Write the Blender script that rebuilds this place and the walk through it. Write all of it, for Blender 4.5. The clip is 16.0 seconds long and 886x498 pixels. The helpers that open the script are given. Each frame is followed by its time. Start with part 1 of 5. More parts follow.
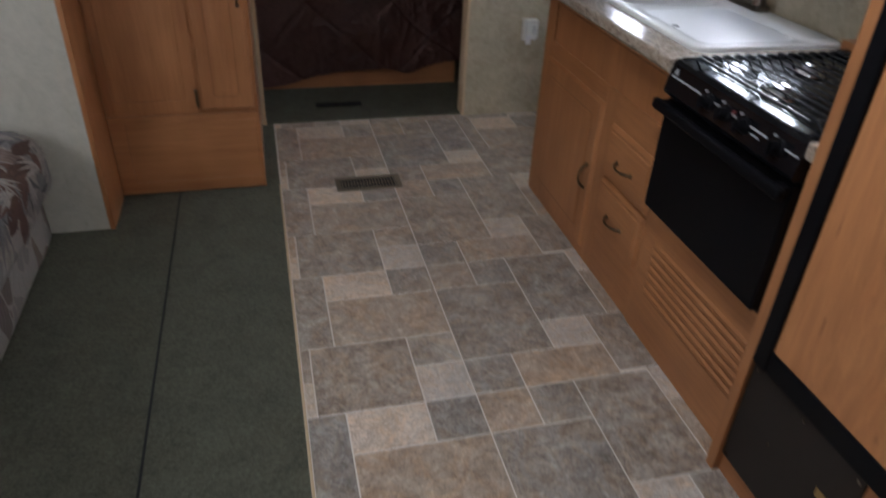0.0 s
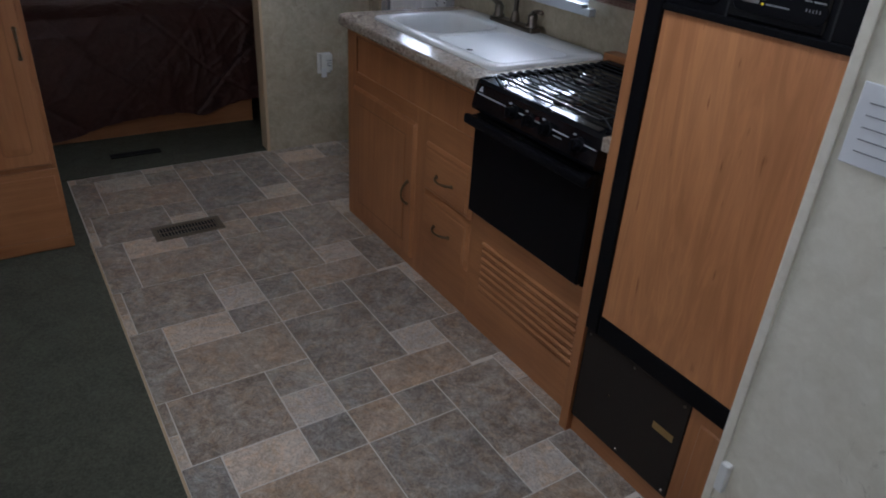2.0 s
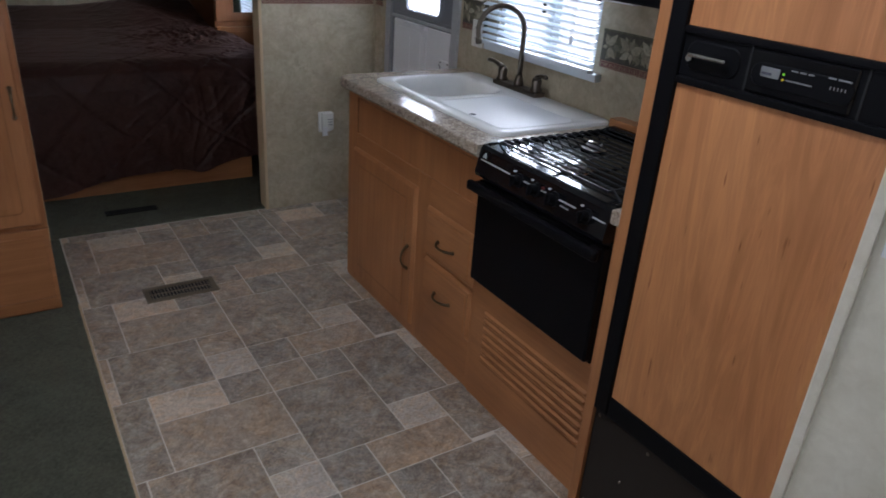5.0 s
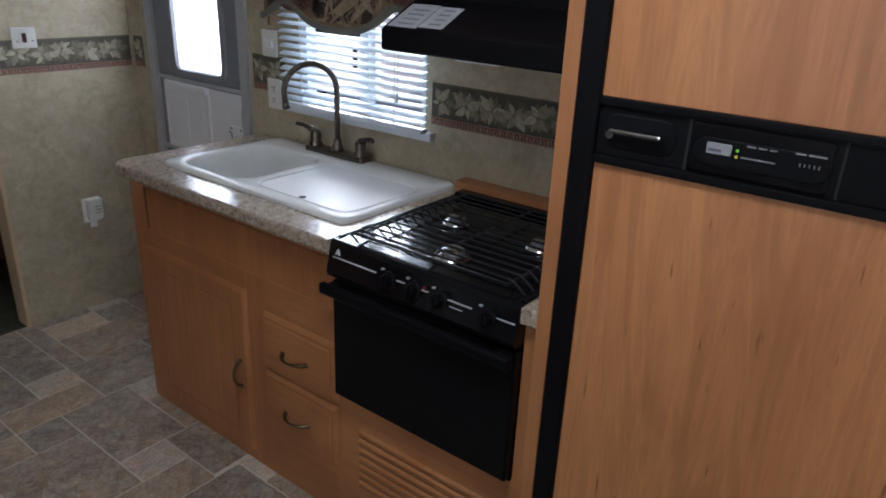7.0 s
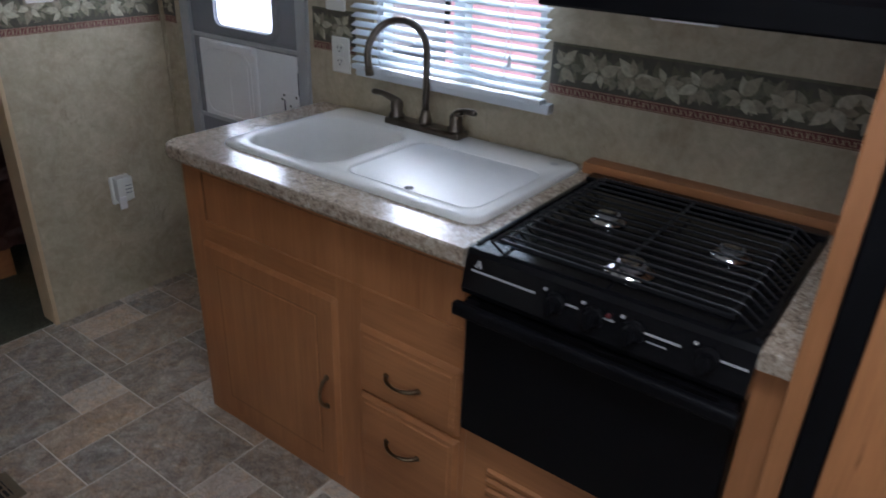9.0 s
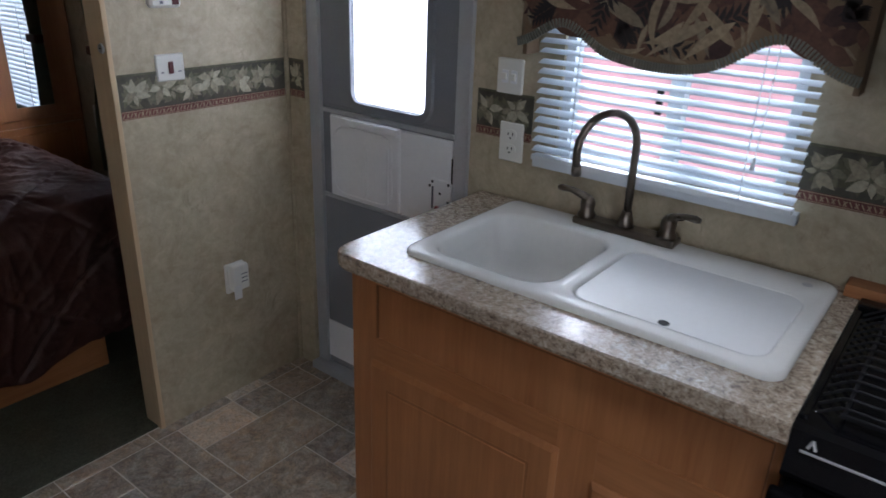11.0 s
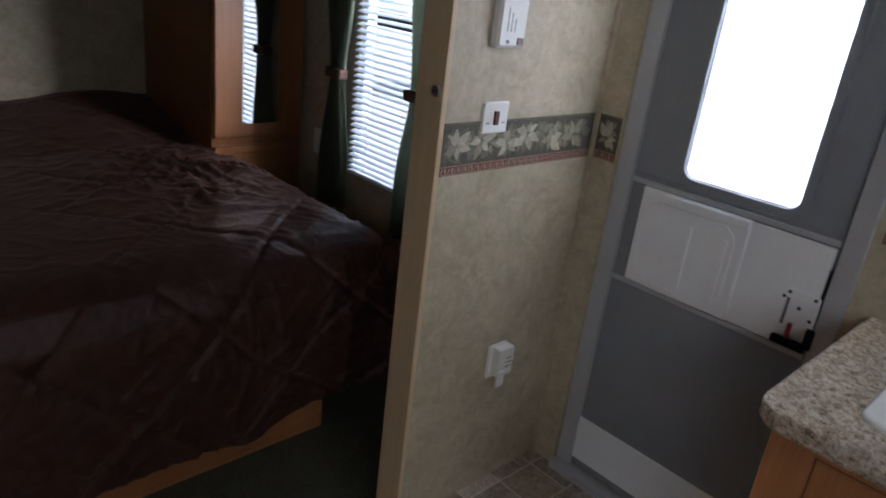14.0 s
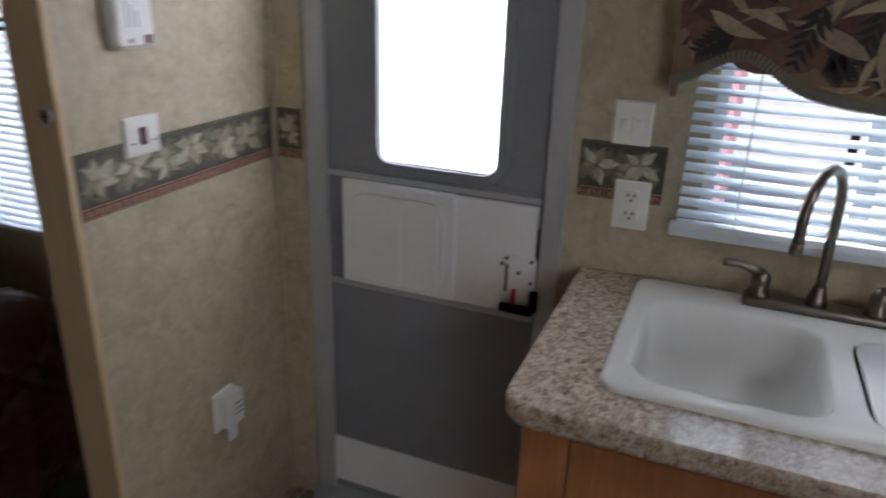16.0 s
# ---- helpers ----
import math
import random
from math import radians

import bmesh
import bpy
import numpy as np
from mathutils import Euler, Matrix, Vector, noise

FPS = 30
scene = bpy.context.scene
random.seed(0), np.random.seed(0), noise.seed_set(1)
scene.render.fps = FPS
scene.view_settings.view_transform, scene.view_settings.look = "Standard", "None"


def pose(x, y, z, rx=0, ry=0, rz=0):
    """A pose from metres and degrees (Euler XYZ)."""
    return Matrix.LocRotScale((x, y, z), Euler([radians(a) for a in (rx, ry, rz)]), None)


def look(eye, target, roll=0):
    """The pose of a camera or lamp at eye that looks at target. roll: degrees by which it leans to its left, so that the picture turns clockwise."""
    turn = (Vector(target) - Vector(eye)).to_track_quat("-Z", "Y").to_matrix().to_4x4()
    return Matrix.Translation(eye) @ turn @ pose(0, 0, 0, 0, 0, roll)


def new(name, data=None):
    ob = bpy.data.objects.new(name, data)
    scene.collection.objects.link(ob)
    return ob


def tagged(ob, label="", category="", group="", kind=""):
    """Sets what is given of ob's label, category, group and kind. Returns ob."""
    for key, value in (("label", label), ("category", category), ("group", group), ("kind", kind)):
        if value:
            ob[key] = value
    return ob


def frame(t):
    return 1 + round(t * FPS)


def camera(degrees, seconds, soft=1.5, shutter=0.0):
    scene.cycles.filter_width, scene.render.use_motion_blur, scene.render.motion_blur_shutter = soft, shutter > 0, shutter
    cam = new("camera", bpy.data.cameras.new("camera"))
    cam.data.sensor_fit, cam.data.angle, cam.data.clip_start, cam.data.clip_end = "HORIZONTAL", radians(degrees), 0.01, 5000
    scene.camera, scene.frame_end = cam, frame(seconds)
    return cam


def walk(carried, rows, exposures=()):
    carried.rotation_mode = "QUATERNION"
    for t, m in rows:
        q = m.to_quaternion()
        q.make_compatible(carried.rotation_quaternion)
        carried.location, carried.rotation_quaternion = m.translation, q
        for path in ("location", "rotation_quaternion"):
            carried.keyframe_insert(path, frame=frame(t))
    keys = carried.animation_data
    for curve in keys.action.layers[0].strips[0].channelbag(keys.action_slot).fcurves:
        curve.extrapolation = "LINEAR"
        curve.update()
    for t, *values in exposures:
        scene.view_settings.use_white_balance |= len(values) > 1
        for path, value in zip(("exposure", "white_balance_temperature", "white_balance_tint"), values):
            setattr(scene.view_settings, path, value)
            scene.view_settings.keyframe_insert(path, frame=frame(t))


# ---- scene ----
cam = camera(64.5, 16.0, 1.7, 0.5)
PATH = [
    (0, (0.084, 0.139, 1.419), (0.529, 1.764, 0.34), 2.9),
    (0.5, (-0.026, 0.095, 1.408), (0.624, 1.572, 0.227), 4.0),
    (1, (-0.087, 0.074, 1.424), (0.79, 1.501, 0.33), 4.3),
    (1.5, (-0.083, 0.075, 1.435), (0.892, 1.49, 0.412), 3.6),
    (2, (-0.085, 0.079, 1.441), (0.892, 1.526, 0.465), 3.8),
    (2.5, (-0.11, 0.091, 1.443), (0.711, 1.672, 0.533), 4.1),
    (3, (-0.172, 0.104, 1.44), (0.342, 1.838, 0.587), 4.4),
    (3.5, (-0.175, 0.108, 1.46), (0.429, 1.815, 0.611), 4.2),
    (4, (-0.129, 0.096, 1.454), (0.719, 1.698, 0.609), 4.3),
    (4.2, (-0.136, 0.096, 1.451), (0.77, 1.668, 0.611), 4.5),
    (6.3, (0.171, 0.451, 1.451), (1.402, 1.783, 0.608), 2.1),
    (6.5, (0.131, 0.498, 1.46), (1.461, 1.753, 0.65), 2.3),
    (7, (0.051, 0.604, 1.482), (1.533, 1.721, 0.737), 2.5),
    (7.5, (0.055, 0.685, 1.471), (1.559, 1.76, 0.709), 2.5),
    (8, (0.114, 0.809, 1.437), (1.579, 1.865, 0.577), 2.8),
    (8.2, (0.147, 0.861, 1.435), (1.598, 1.907, 0.54), 2.7),
    (10.3, (0.109, 1.468, 1.497), (1.576, 2.591, 0.731), 0.2),
    (10.5, (0.136, 1.521, 1.502), (1.554, 2.704, 0.732), -0.1),
    (11, (0.111, 1.646, 1.499), (1.576, 2.765, 0.724), 2.1),
    (11.5, (0.001, 1.812, 1.501), (1.511, 2.876, 0.735), 3.6),
    (12, (-0.013, 1.989, 1.459), (1.299, 3.293, 0.7), 4.8),
    (12.5, (0.036, 2.164, 1.497), (0.869, 3.829, 0.767), 3.6),
    (13, (0.088, 2.252, 1.497), (0.845, 3.975, 0.821), 3.1),
    (13.5, (0.108, 2.297, 1.493), (1.16, 3.844, 0.787), 5.4),
    (14, (-0.006, 2.409, 1.483), (1.318, 3.716, 0.75), 7.0),
    (14.5, (-0.063, 2.464, 1.505), (1.384, 3.618, 0.749), 6.6),
    (15, (-0.05, 2.489, 1.511), (1.495, 3.525, 0.775), 5.6),
    (15.5, (0.04, 2.504, 1.499), (1.683, 3.376, 0.763), 3.1),
    (16, (0.226, 2.488, 1.478), (1.958, 3.177, 0.752), 1.9),
]
EXPOSURES = [(0.0, -0.15, 6100, 10), (0.5, -0.13, 5600, 10), (1.0, -0.4, 5900, 9), (2.0, -0.7, 5650, 9), (2.5, -0.65, 5800, 10), (3.0, -0.35, 6000, 10), (4.0, -0.37, 5750, 10), (6.5, -0.43, 6150, 8), (8.0, -0.42, 5750, 8), (10.5, -0.5, 6000, 9), (11.5, -0.5, 6000, 9), (12.0, -0.3, 6150, 10), (12.5, 0.35, 7200, 11), (13.0, 0.35, 7200, 11), (13.5, 0.05, 6600, 10), (14.0, -0.4, 6100, 9), (14.5, -0.45, 6000, 9), (15.5, -0.5, 6000, 9), (16.0, -0.38, 6400, 10)]
walk(cam, [(t, look(eye, target, roll)) for t, eye, target, roll in PATH], EXPOSURES)

# world, sun and window light
world = bpy.data.worlds.new("sky")
scene.world = world
world.use_nodes = True
wn = world.node_tree
sky = wn.nodes.new("ShaderNodeTexSky")
sky.sky_type = "NISHITA"
sky.sun_disc = False
sky.sun_elevation = radians(53)
sky.sun_rotation = radians(-63)
sky.dust_density = 4.0
wn.nodes["Background"].inputs["Strength"].default_value = 0.15
wn.links.new(sky.outputs["Color"], wn.nodes["Background"].inputs["Color"])


def lamp(name, kind, m, energy, colour, size=None, size_y=None, angle=None):
    data = bpy.data.lights.new(name, kind)
    data.energy, data.color = energy, colour
    if kind == "AREA":
        data.shape, data.size, data.size_y = "RECTANGLE", size, size_y
    if angle is not None:
        data.angle = radians(angle)
    ob = new(name, data)
    ob.matrix_world = m
    return ob


lamp("sun", "SUN", look((-6, 3, 9), (0, 0, 0)), 5.0, (1.0, 0.97, 0.92), angle=10)
ROOF = 2.06
DAY = (0.89, 0.91, 1.0)
# sky light through the living room's windows, the sofa window and the entry door
lamp("rear_window_light", "AREA", look((0.1, -2.28, 1.35), (0.1, 0, 0.7)), 7.5, DAY, 1.5, 0.75)
lamp("sofa_window_light", "AREA", look((-1.74, 1.0, 1.4), (1.3, 2.6, 0.8)), 14, DAY, 1.2, 0.65)
lamp("kitchen_window_light", "AREA", look((2.1, 2.25, 1.75), (1.3, 2.25, 0.95)), 8, (0.80, 0.89, 1.0), 0.7, 0.5)
lamp("entry_window_light", "AREA", look((2.45, 3.12, 1.72), (1.45, 3.08, 1.20)), 120, DAY, 0.8, 0.9)
# added overhead lamp in an assumed roof vent, brightens floor and counter
lamp("added_vent_light", "AREA", look((0.50, 1.15, ROOF + 0.04), (0.5001, 1.15, 0)), 14, DAY, 0.36, 0.36)
lamp("bedroom_window_light", "AREA", look((2.05, 4.4, 1.5), (0.6, 4.75, 0.8)), 14, DAY, 0.6, 0.7)

# materials
def material(name, rough=0.6, metal=0.0, colour=(0.5, 0.5, 0.5), **extra):
    m = bpy.data.materials.new(name)
    m.use_nodes = True
    p = m.node_tree.nodes["Principled BSDF"]
    p.inputs["Base Color"].default_value = (*colour, 1)
    p.inputs["Roughness"].default_value = rough
    p.inputs["Metallic"].default_value = metal
    for key, value in extra.items():
        p.inputs[key.replace("_", " ")].default_value = value
    return m


def node(m, kind, **values):
    n = m.node_tree.nodes.new(kind)
    for key, value in values.items():
        n.inputs[key.replace("_", " ")].default_value = value
    return n


def wire(m, a, b):
    m.node_tree.links.new(a, b)


def coords(m, scale=(1, 1, 1), turn=(0, 0, 0)):
    tc = m.node_tree.nodes.new("ShaderNodeTexCoord")
    mp = m.node_tree.nodes.new("ShaderNodeMapping")
    mp.inputs["Scale"].default_value = scale
    mp.inputs["Rotation"].default_value = turn
    wire(m, tc.outputs["Object"], mp.inputs["Vector"])
    return mp.outputs["Vector"]


def noise_tex(m, vector, scale, detail=4.0, rough=0.55, distort=0.0):
    n = node(m, "ShaderNodeTexNoise", Scale=scale, Detail=detail, Roughness=rough, Distortion=distort)
    wire(m, vector, n.inputs["Vector"])
    return n.outputs["Fac"]


def ramp(m, fac, stops):
    r = m.node_tree.nodes.new("ShaderNodeValToRGB")
    e = r.color_ramp.elements
    while len(e) < len(stops):
        e.new(0.5)
    for item, (at, colour) in zip(e, stops):
        item.position, item.color = at, (*colour, 1)
    wire(m, fac, r.inputs["Fac"])
    return r.outputs["Color"]


def mixed(m, fac, a, b, blend="MIX"):
    n = m.node_tree.nodes.new("ShaderNodeMix")
    n.data_type, n.blend_type = "RGBA", blend
    for slot, value in ((n.inputs[0], fac), (n.inputs[6], a), (n.inputs[7], b)):
        if isinstance(value, (int, float)):
            slot.default_value = value
        elif isinstance(value, tuple):
            slot.default_value = (*value, 1)
        else:
            wire(m, value, slot)
    return n.outputs[2]


def paint_with(m, colour):
    wire(m, colour, m.node_tree.nodes["Principled BSDF"].inputs["Base Color"])


def relief(m, height, strength=0.2, distance=0.002):
    b = node(m, "ShaderNodeBump", Strength=strength, Distance=distance)
    wire(m, height, b.inputs["Height"])
    wire(m, b.outputs["Normal"], m.node_tree.nodes["Principled BSDF"].inputs["Normal"])


def gloss_by(m, fac, low, high):
    r = m.node_tree.nodes.new("ShaderNodeMapRange")
    r.inputs["To Min"].default_value, r.inputs["To Max"].default_value = low, high
    wire(m, fac, r.inputs["Value"])
    wire(m, r.outputs["Result"], m.node_tree.nodes["Principled BSDF"].inputs["Roughness"])


def wood(name, dark, light, axis="z", rough=0.38, scale=1.0, figure=1.1):
    m = material(name, rough)
    s = {"x": (1.2, 22, 22), "y": (22, 1.2, 22), "z": (22, 22, 1.2)}[axis]
    v = coords(m, tuple(k * scale for k in s))
    broad = noise_tex(m, v, 0.55, 4, 0.62, figure)
    fine = noise_tex(m, v, 5.0, 5, 0.7)
    blotch = noise_tex(m, coords(m, (3, 3, 2)), 1.5, 2)
    a = ramp(m, broad, [(0.3, dark), (0.7, light)])
    b = mixed(m, 0.35, a, ramp(m, fine, [(0.35, tuple(0.7 * c for c in dark)), (0.65, light)]))
    paint_with(m, mixed(m, 0.33, b, ramp(m, blotch, [(0.35, dark), (0.7, light)])))
    if figure > 2:
        flame = noise_tex(m, coords(m, (10, 10, 1.3)), 1.0, 5, 0.6, 2.4)
        strokes = ramp(m, flame, [(0.42, (0.90, 0.88, 0.86)), (0.50, (1, 1, 1)), (0.56, (1.11, 1.12, 1.12)), (0.60, (1, 1, 1))])
        ticks = ramp(m, noise_tex(m, coords(m, (60, 60, 9)), 1.0, 2, 0.5), [(0.70, (1, 1, 1)), (0.76, (0.55, 0.45, 0.4))])
        base_colour = m.node_tree.nodes["Principled BSDF"].inputs["Base Color"].links[0].from_socket
        paint_with(m, mixed(m, 1.0, mixed(m, 1.0, base_colour, strokes, "MULTIPLY"), ticks, "MULTIPLY"))
    relief(m, fine, 0.08, 0.001)
    gloss_by(m, fine, rough - 0.06, rough + 0.12)
    return m


OAK_D, OAK_L = (0.265, 0.099, 0.033), (0.47, 0.205, 0.079)
oak = wood("honey_oak_upright", OAK_D, OAK_L, "z")
oak_y = wood("honey_oak_level", OAK_D, OAK_L, "y")
oak_x = wood("honey_oak_across", OAK_D, OAK_L, "x")
fridge_wood = wood("fridge_door_laminate", (0.39, 0.150, 0.054), (0.57, 0.255, 0.100), "z", 0.42, 0.45, 2.6)
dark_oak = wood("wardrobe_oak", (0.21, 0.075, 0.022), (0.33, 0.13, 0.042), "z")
pine = wood("pale_pine", (0.48, 0.345, 0.20), (0.60, 0.455, 0.285), "z", 0.5)


def wallpaper(name, a, b, vein):
    m = material(name, 0.62)
    v = coords(m, (1, 1, 1))
    big = noise_tex(m, v, 6.0, 7, 0.74, 1.2)
    small = noise_tex(m, v, 34.0, 5, 0.7, 0.6)
    mottled = mixed(m, 0.4, ramp(m, big, [(0.32, a), (0.68, b)]), ramp(m, small, [(0.35, a), (0.65, b)]))
    streak = noise_tex(m, coords(m, (11, 11, 7)), 1.0, 8, 0.78, 1.5)
    mask = ramp(m, streak, [(0.0, (0, 0, 0)), (0.60, (0, 0, 0)), (0.68, (1, 1, 1))])
    paint_with(m, mixed(m, mixed(m, 1.0, mask, (0.62, 0.62, 0.62), "MULTIPLY"), mottled, vein))
    relief(m, small, 0.05, 0.001)
    return m


paper = wallpaper("beige_marbled_wallpaper", (0.31, 0.257, 0.167), (0.53, 0.46, 0.335), (0.24, 0.195, 0.125))
paper_white_wall = wallpaper("white_marbled_wallpaper", (0.66, 0.60, 0.465), (0.83, 0.78, 0.65), (0.36, 0.30, 0.20))
paper_pale = wallpaper("pale_marbled_wallpaper", (0.41, 0.385, 0.31), (0.53, 0.50, 0.415), (0.32, 0.285, 0.22))


def vinyl(name, stops):
    m = material(name, 0.36)
    info = m.node_tree.nodes.new("ShaderNodeObjectInfo")
    shift = m.node_tree.nodes.new("ShaderNodeVectorMath")
    shift.operation = "MULTIPLY_ADD"
    shift.inputs[1].default_value = (7.0, 5.0, 3.0)
    wire(m, info.outputs["Random"], shift.inputs[0])
    wire(m, coords(m), shift.inputs[2])
    v = shift.outputs["Vector"]
    big = noise_tex(m, v, 10.0, 8, 0.8, 1.2)
    mid = noise_tex(m, v, 32.0, 8, 0.85, 0.9)
    fine = noise_tex(m, v, 130.0, 3, 0.6)
    c = mixed(m, 0.5, ramp(m, big, stops), ramp(m, mid, stops))
    rust = noise_tex(m, v, 9.0, 5, 0.7, 2.0)
    warm = ramp(m, rust, [(0.38, (0.95, 0.985, 1.015)), (0.50, (1.0, 0.985, 0.965)), (0.62, (1.09, 0.98, 0.85))])
    c = mixed(m, 1.0, c, warm, "MULTIPLY")
    vein = noise_tex(m, v, 17.0, 6, 0.72, 2.6)
    crack = ramp(m, vein, [(0.462, (1, 1, 1)), (0.49, (0.45, 0.43, 0.41)), (0.518, (1, 1, 1))])
    c = mixed(m, 0.7, c, mixed(m, 1.0, c, crack, "MULTIPLY"))
    hue = ramp(m, info.outputs["Random"], [(0.0, (0.90, 0.90, 0.90)), (0.5, (1.0, 0.97, 0.93)), (1.0, (1.07, 0.98, 0.89))])
    c = mixed(m, 1.0, c, hue, "MULTIPLY")
    spots = ramp(m, fine, [(0.3, (0.78, 0.78, 0.78)), (0.6, (1.05, 1.05, 1.05))])
    paint_with(m, mixed(m, 1.0, c, spots, "MULTIPLY"))
    relief(m, mid, 0.12, 0.0015)
    gloss_by(m, mid, 0.27, 0.46)
    return m


tile_dark = vinyl("slate_vinyl", [(0.36, (0.12, 0.098, 0.082)), (0.49, (0.315, 0.268, 0.225)), (0.62, (0.58, 0.54, 0.48))])
tile_mid = vinyl("taupe_vinyl", [(0.36, (0.20, 0.155, 0.118)), (0.49, (0.40, 0.32, 0.25)), (0.62, (0.62, 0.54, 0.45))])
tile_light = vinyl("sand_vinyl", [(0.36, (0.38, 0.32, 0.265)), (0.49, (0.60, 0.52, 0.44)), (0.62, (0.76, 0.69, 0.61))])
grout = material("vinyl_joint", 0.5, colour=(0.68, 0.62, 0.54))

carpet = material("green_carpet", 0.95, colour=(0.05, 0.055, 0.035))
cv = coords(carpet)
ctuft = noise_tex(carpet, cv, 110.0, 5, 0.85)
cbroad = noise_tex(carpet, cv, 9.0, 6, 0.75, 0.8)
paint_with(carpet, mixed(carpet, 0.5, ramp(carpet, ctuft, [(0.34, (0.022, 0.022, 0.014)), (0.66, (0.175, 0.175, 0.115))]),
                         ramp(carpet, cbroad, [(0.3, (0.05, 0.050, 0.035)), (0.7, (0.126, 0.126, 0.084))])))
relief(carpet, ctuft, 1.0, 0.008)

laminate = material("speckled_laminate", 0.22, Coat_Weight=0.25, Coat_Roughness=0.25)
lv = coords(laminate)
l1 = noise_tex(laminate, lv, 75.0, 6, 0.75, 0.8)
l2 = noise_tex(laminate, lv, 230.0, 4, 0.7)
lc = ramp(laminate, l1, [(0.35, (0.07, 0.05, 0.037)), (0.45, (0.27, 0.20, 0.14)), (0.55, (0.46, 0.38, 0.29)), (0.66, (0.62, 0.55, 0.46))])
paint_with(laminate, mixed(laminate, 0.22, lc, ramp(laminate, l2, [(0.42, (0.12, 0.09, 0.07)), (0.58, (0.57, 0.50, 0.42))])))
gloss_by(laminate, l2, 0.13, 0.22)


def grainy(name, colour, rough, metal=0.0, scale=60.0, amount=0.12, bump=0.05, **extra):
    m = material(name, rough, metal, colour, **extra)
    v = coords(m)
    n = noise_tex(m, v, scale, 4, 0.6)
    n2 = noise_tex(m, v, 4.0, 3, 0.6)
    lo, hi = tuple(c * (1 - amount) for c in colour), tuple(min(1, c * (1 + amount)) for c in colour)
    paint_with(m, mixed(m, 0.5, ramp(m, n, [(0.3, lo), (0.7, hi)]), ramp(m, n2, [(0.3, lo), (0.7, hi)])))
    relief(m, n, bump, 0.0008)
    gloss_by(m, n2, max(0.02, rough - 0.06), rough + 0.08)
    return m


porcelain = grainy("white_porcelain", (0.74, 0.73, 0.70), 0.16, amount=0.03, bump=0.0, Specular_IOR_Level=0.25)
cover_white = grainy("white_cover_board", (0.72, 0.72, 0.71), 0.42, amount=0.03, bump=0.02, Specular_IOR_Level=0.15)
black_gloss = grainy("black_enamel", (0.006, 0.006, 0.007), 0.11, amount=0.2, bump=0.0, Specular_IOR_Level=0.3)
black_glass = grainy("black_oven_front", (0.004, 0.004, 0.005), 0.35, amount=0.2, bump=0.0, Specular_IOR_Level=0.1)
black_plastic = grainy("black_plastic", (0.005, 0.005, 0.006), 0.45, scale=300, amount=0.2, bump=0.06, Specular_IOR_Level=0.09)
black_iron = grainy("black_wire", (0.008, 0.008, 0.009), 0.4, amount=0.2, bump=0.02, Specular_IOR_Level=0.25)
brown_metal = grainy("dark_brown_metal", (0.020, 0.015, 0.012), 0.5, 0.0, scale=200, amount=0.25, Specular_IOR_Level=0.25)
chrome = grainy("chrome", (0.72, 0.72, 0.72), 0.14, 1.0, amount=0.05, bump=0.0)
bronze = grainy("brushed_bronze", (0.17, 0.145, 0.12), 0.27, 1.0, amount=0.2, bump=0.02)
pull_metal = grainy("antique_brass_pull", (0.16, 0.115, 0.07), 0.32, 1.0, amount=0.25)
aluminium = grainy("brushed_aluminium", (0.46, 0.47, 0.49), 0.36, 1.0, amount=0.1, bump=0.02)
frame_grey = grainy("satin_door_frame", (0.47, 0.49, 0.52), 0.34, 0.35, scale=120, amount=0.08, bump=0.03)
door_grey = grainy("grey_door_skin", (0.215, 0.225, 0.25), 0.55, scale=240, amount=0.12, bump=0.12)
panel_white = grainy("white_plastic_panel", (0.80, 0.81, 0.83), 0.4, amount=0.04, bump=0.02)
plate_white = grainy("white_plate", (0.74, 0.73, 0.68), 0.35, amount=0.03, bump=0.0)
blind_white = grainy("white_blind", (0.72, 0.76, 0.80), 0.4, amount=0.03, bump=0.0)
slat_thin = grainy("thin_white_slat", (0.72, 0.77, 0.82), 0.4, amount=0.03, bump=0.0)
st_ = slat_thin.node_tree
through_light = st_.nodes.new("ShaderNodeBsdfTranslucent")
through_light.inputs["Color"].default_value = (0.72, 0.80, 0.86, 1)
half = st_.nodes.new("ShaderNodeMixShader")
half.inputs["Fac"].default_value = 0.35
st_.links.new(st_.nodes["Principled BSDF"].outputs["BSDF"], half.inputs[1])
st_.links.new(through_light.outputs["BSDF"], half.inputs[2])
st_.links.new(half.outputs["Shader"], st_.nodes["Material Output"].inputs["Surface"])
ceiling_white = grainy("white_ceiling", (0.75, 0.74, 0.70), 0.7, scale=90, amount=0.04, bump=0.1)
dark_gap = material("dark_slot", 0.8, colour=(0.01, 0.01, 0.01))
red_plastic = grainy("red_plastic", (0.30, 0.02, 0.02), 0.35)
igniter_red = grainy("dull_red_button", (0.09, 0.008, 0.008), 0.4)
burgundy = grainy("burgundy_switch", (0.085, 0.012, 0.014), 0.35)
brass_tag = grainy("brass_tag", (0.42, 0.29, 0.12), 0.35, 0.8)
paper_white = grainy("printed_paper", (0.72, 0.72, 0.72), 0.6, amount=0.04)
leaflet_grey = grainy("grey_leaflet_paper", (0.42, 0.43, 0.45), 0.55, scale=90, amount=0.12)
ink = material("grey_ink", 0.7, colour=(0.12, 0.12, 0.15))
pale_ink = material("white_ink", 0.5, colour=(0.42, 0.42, 0.42))
glass = material("clear_glass", 0.02, colour=(1, 1, 1), Transmission_Weight=1.0, IOR=1.1)
mirror = material("mirror", 0.02, 1.0, (0.75, 0.77, 0.77))
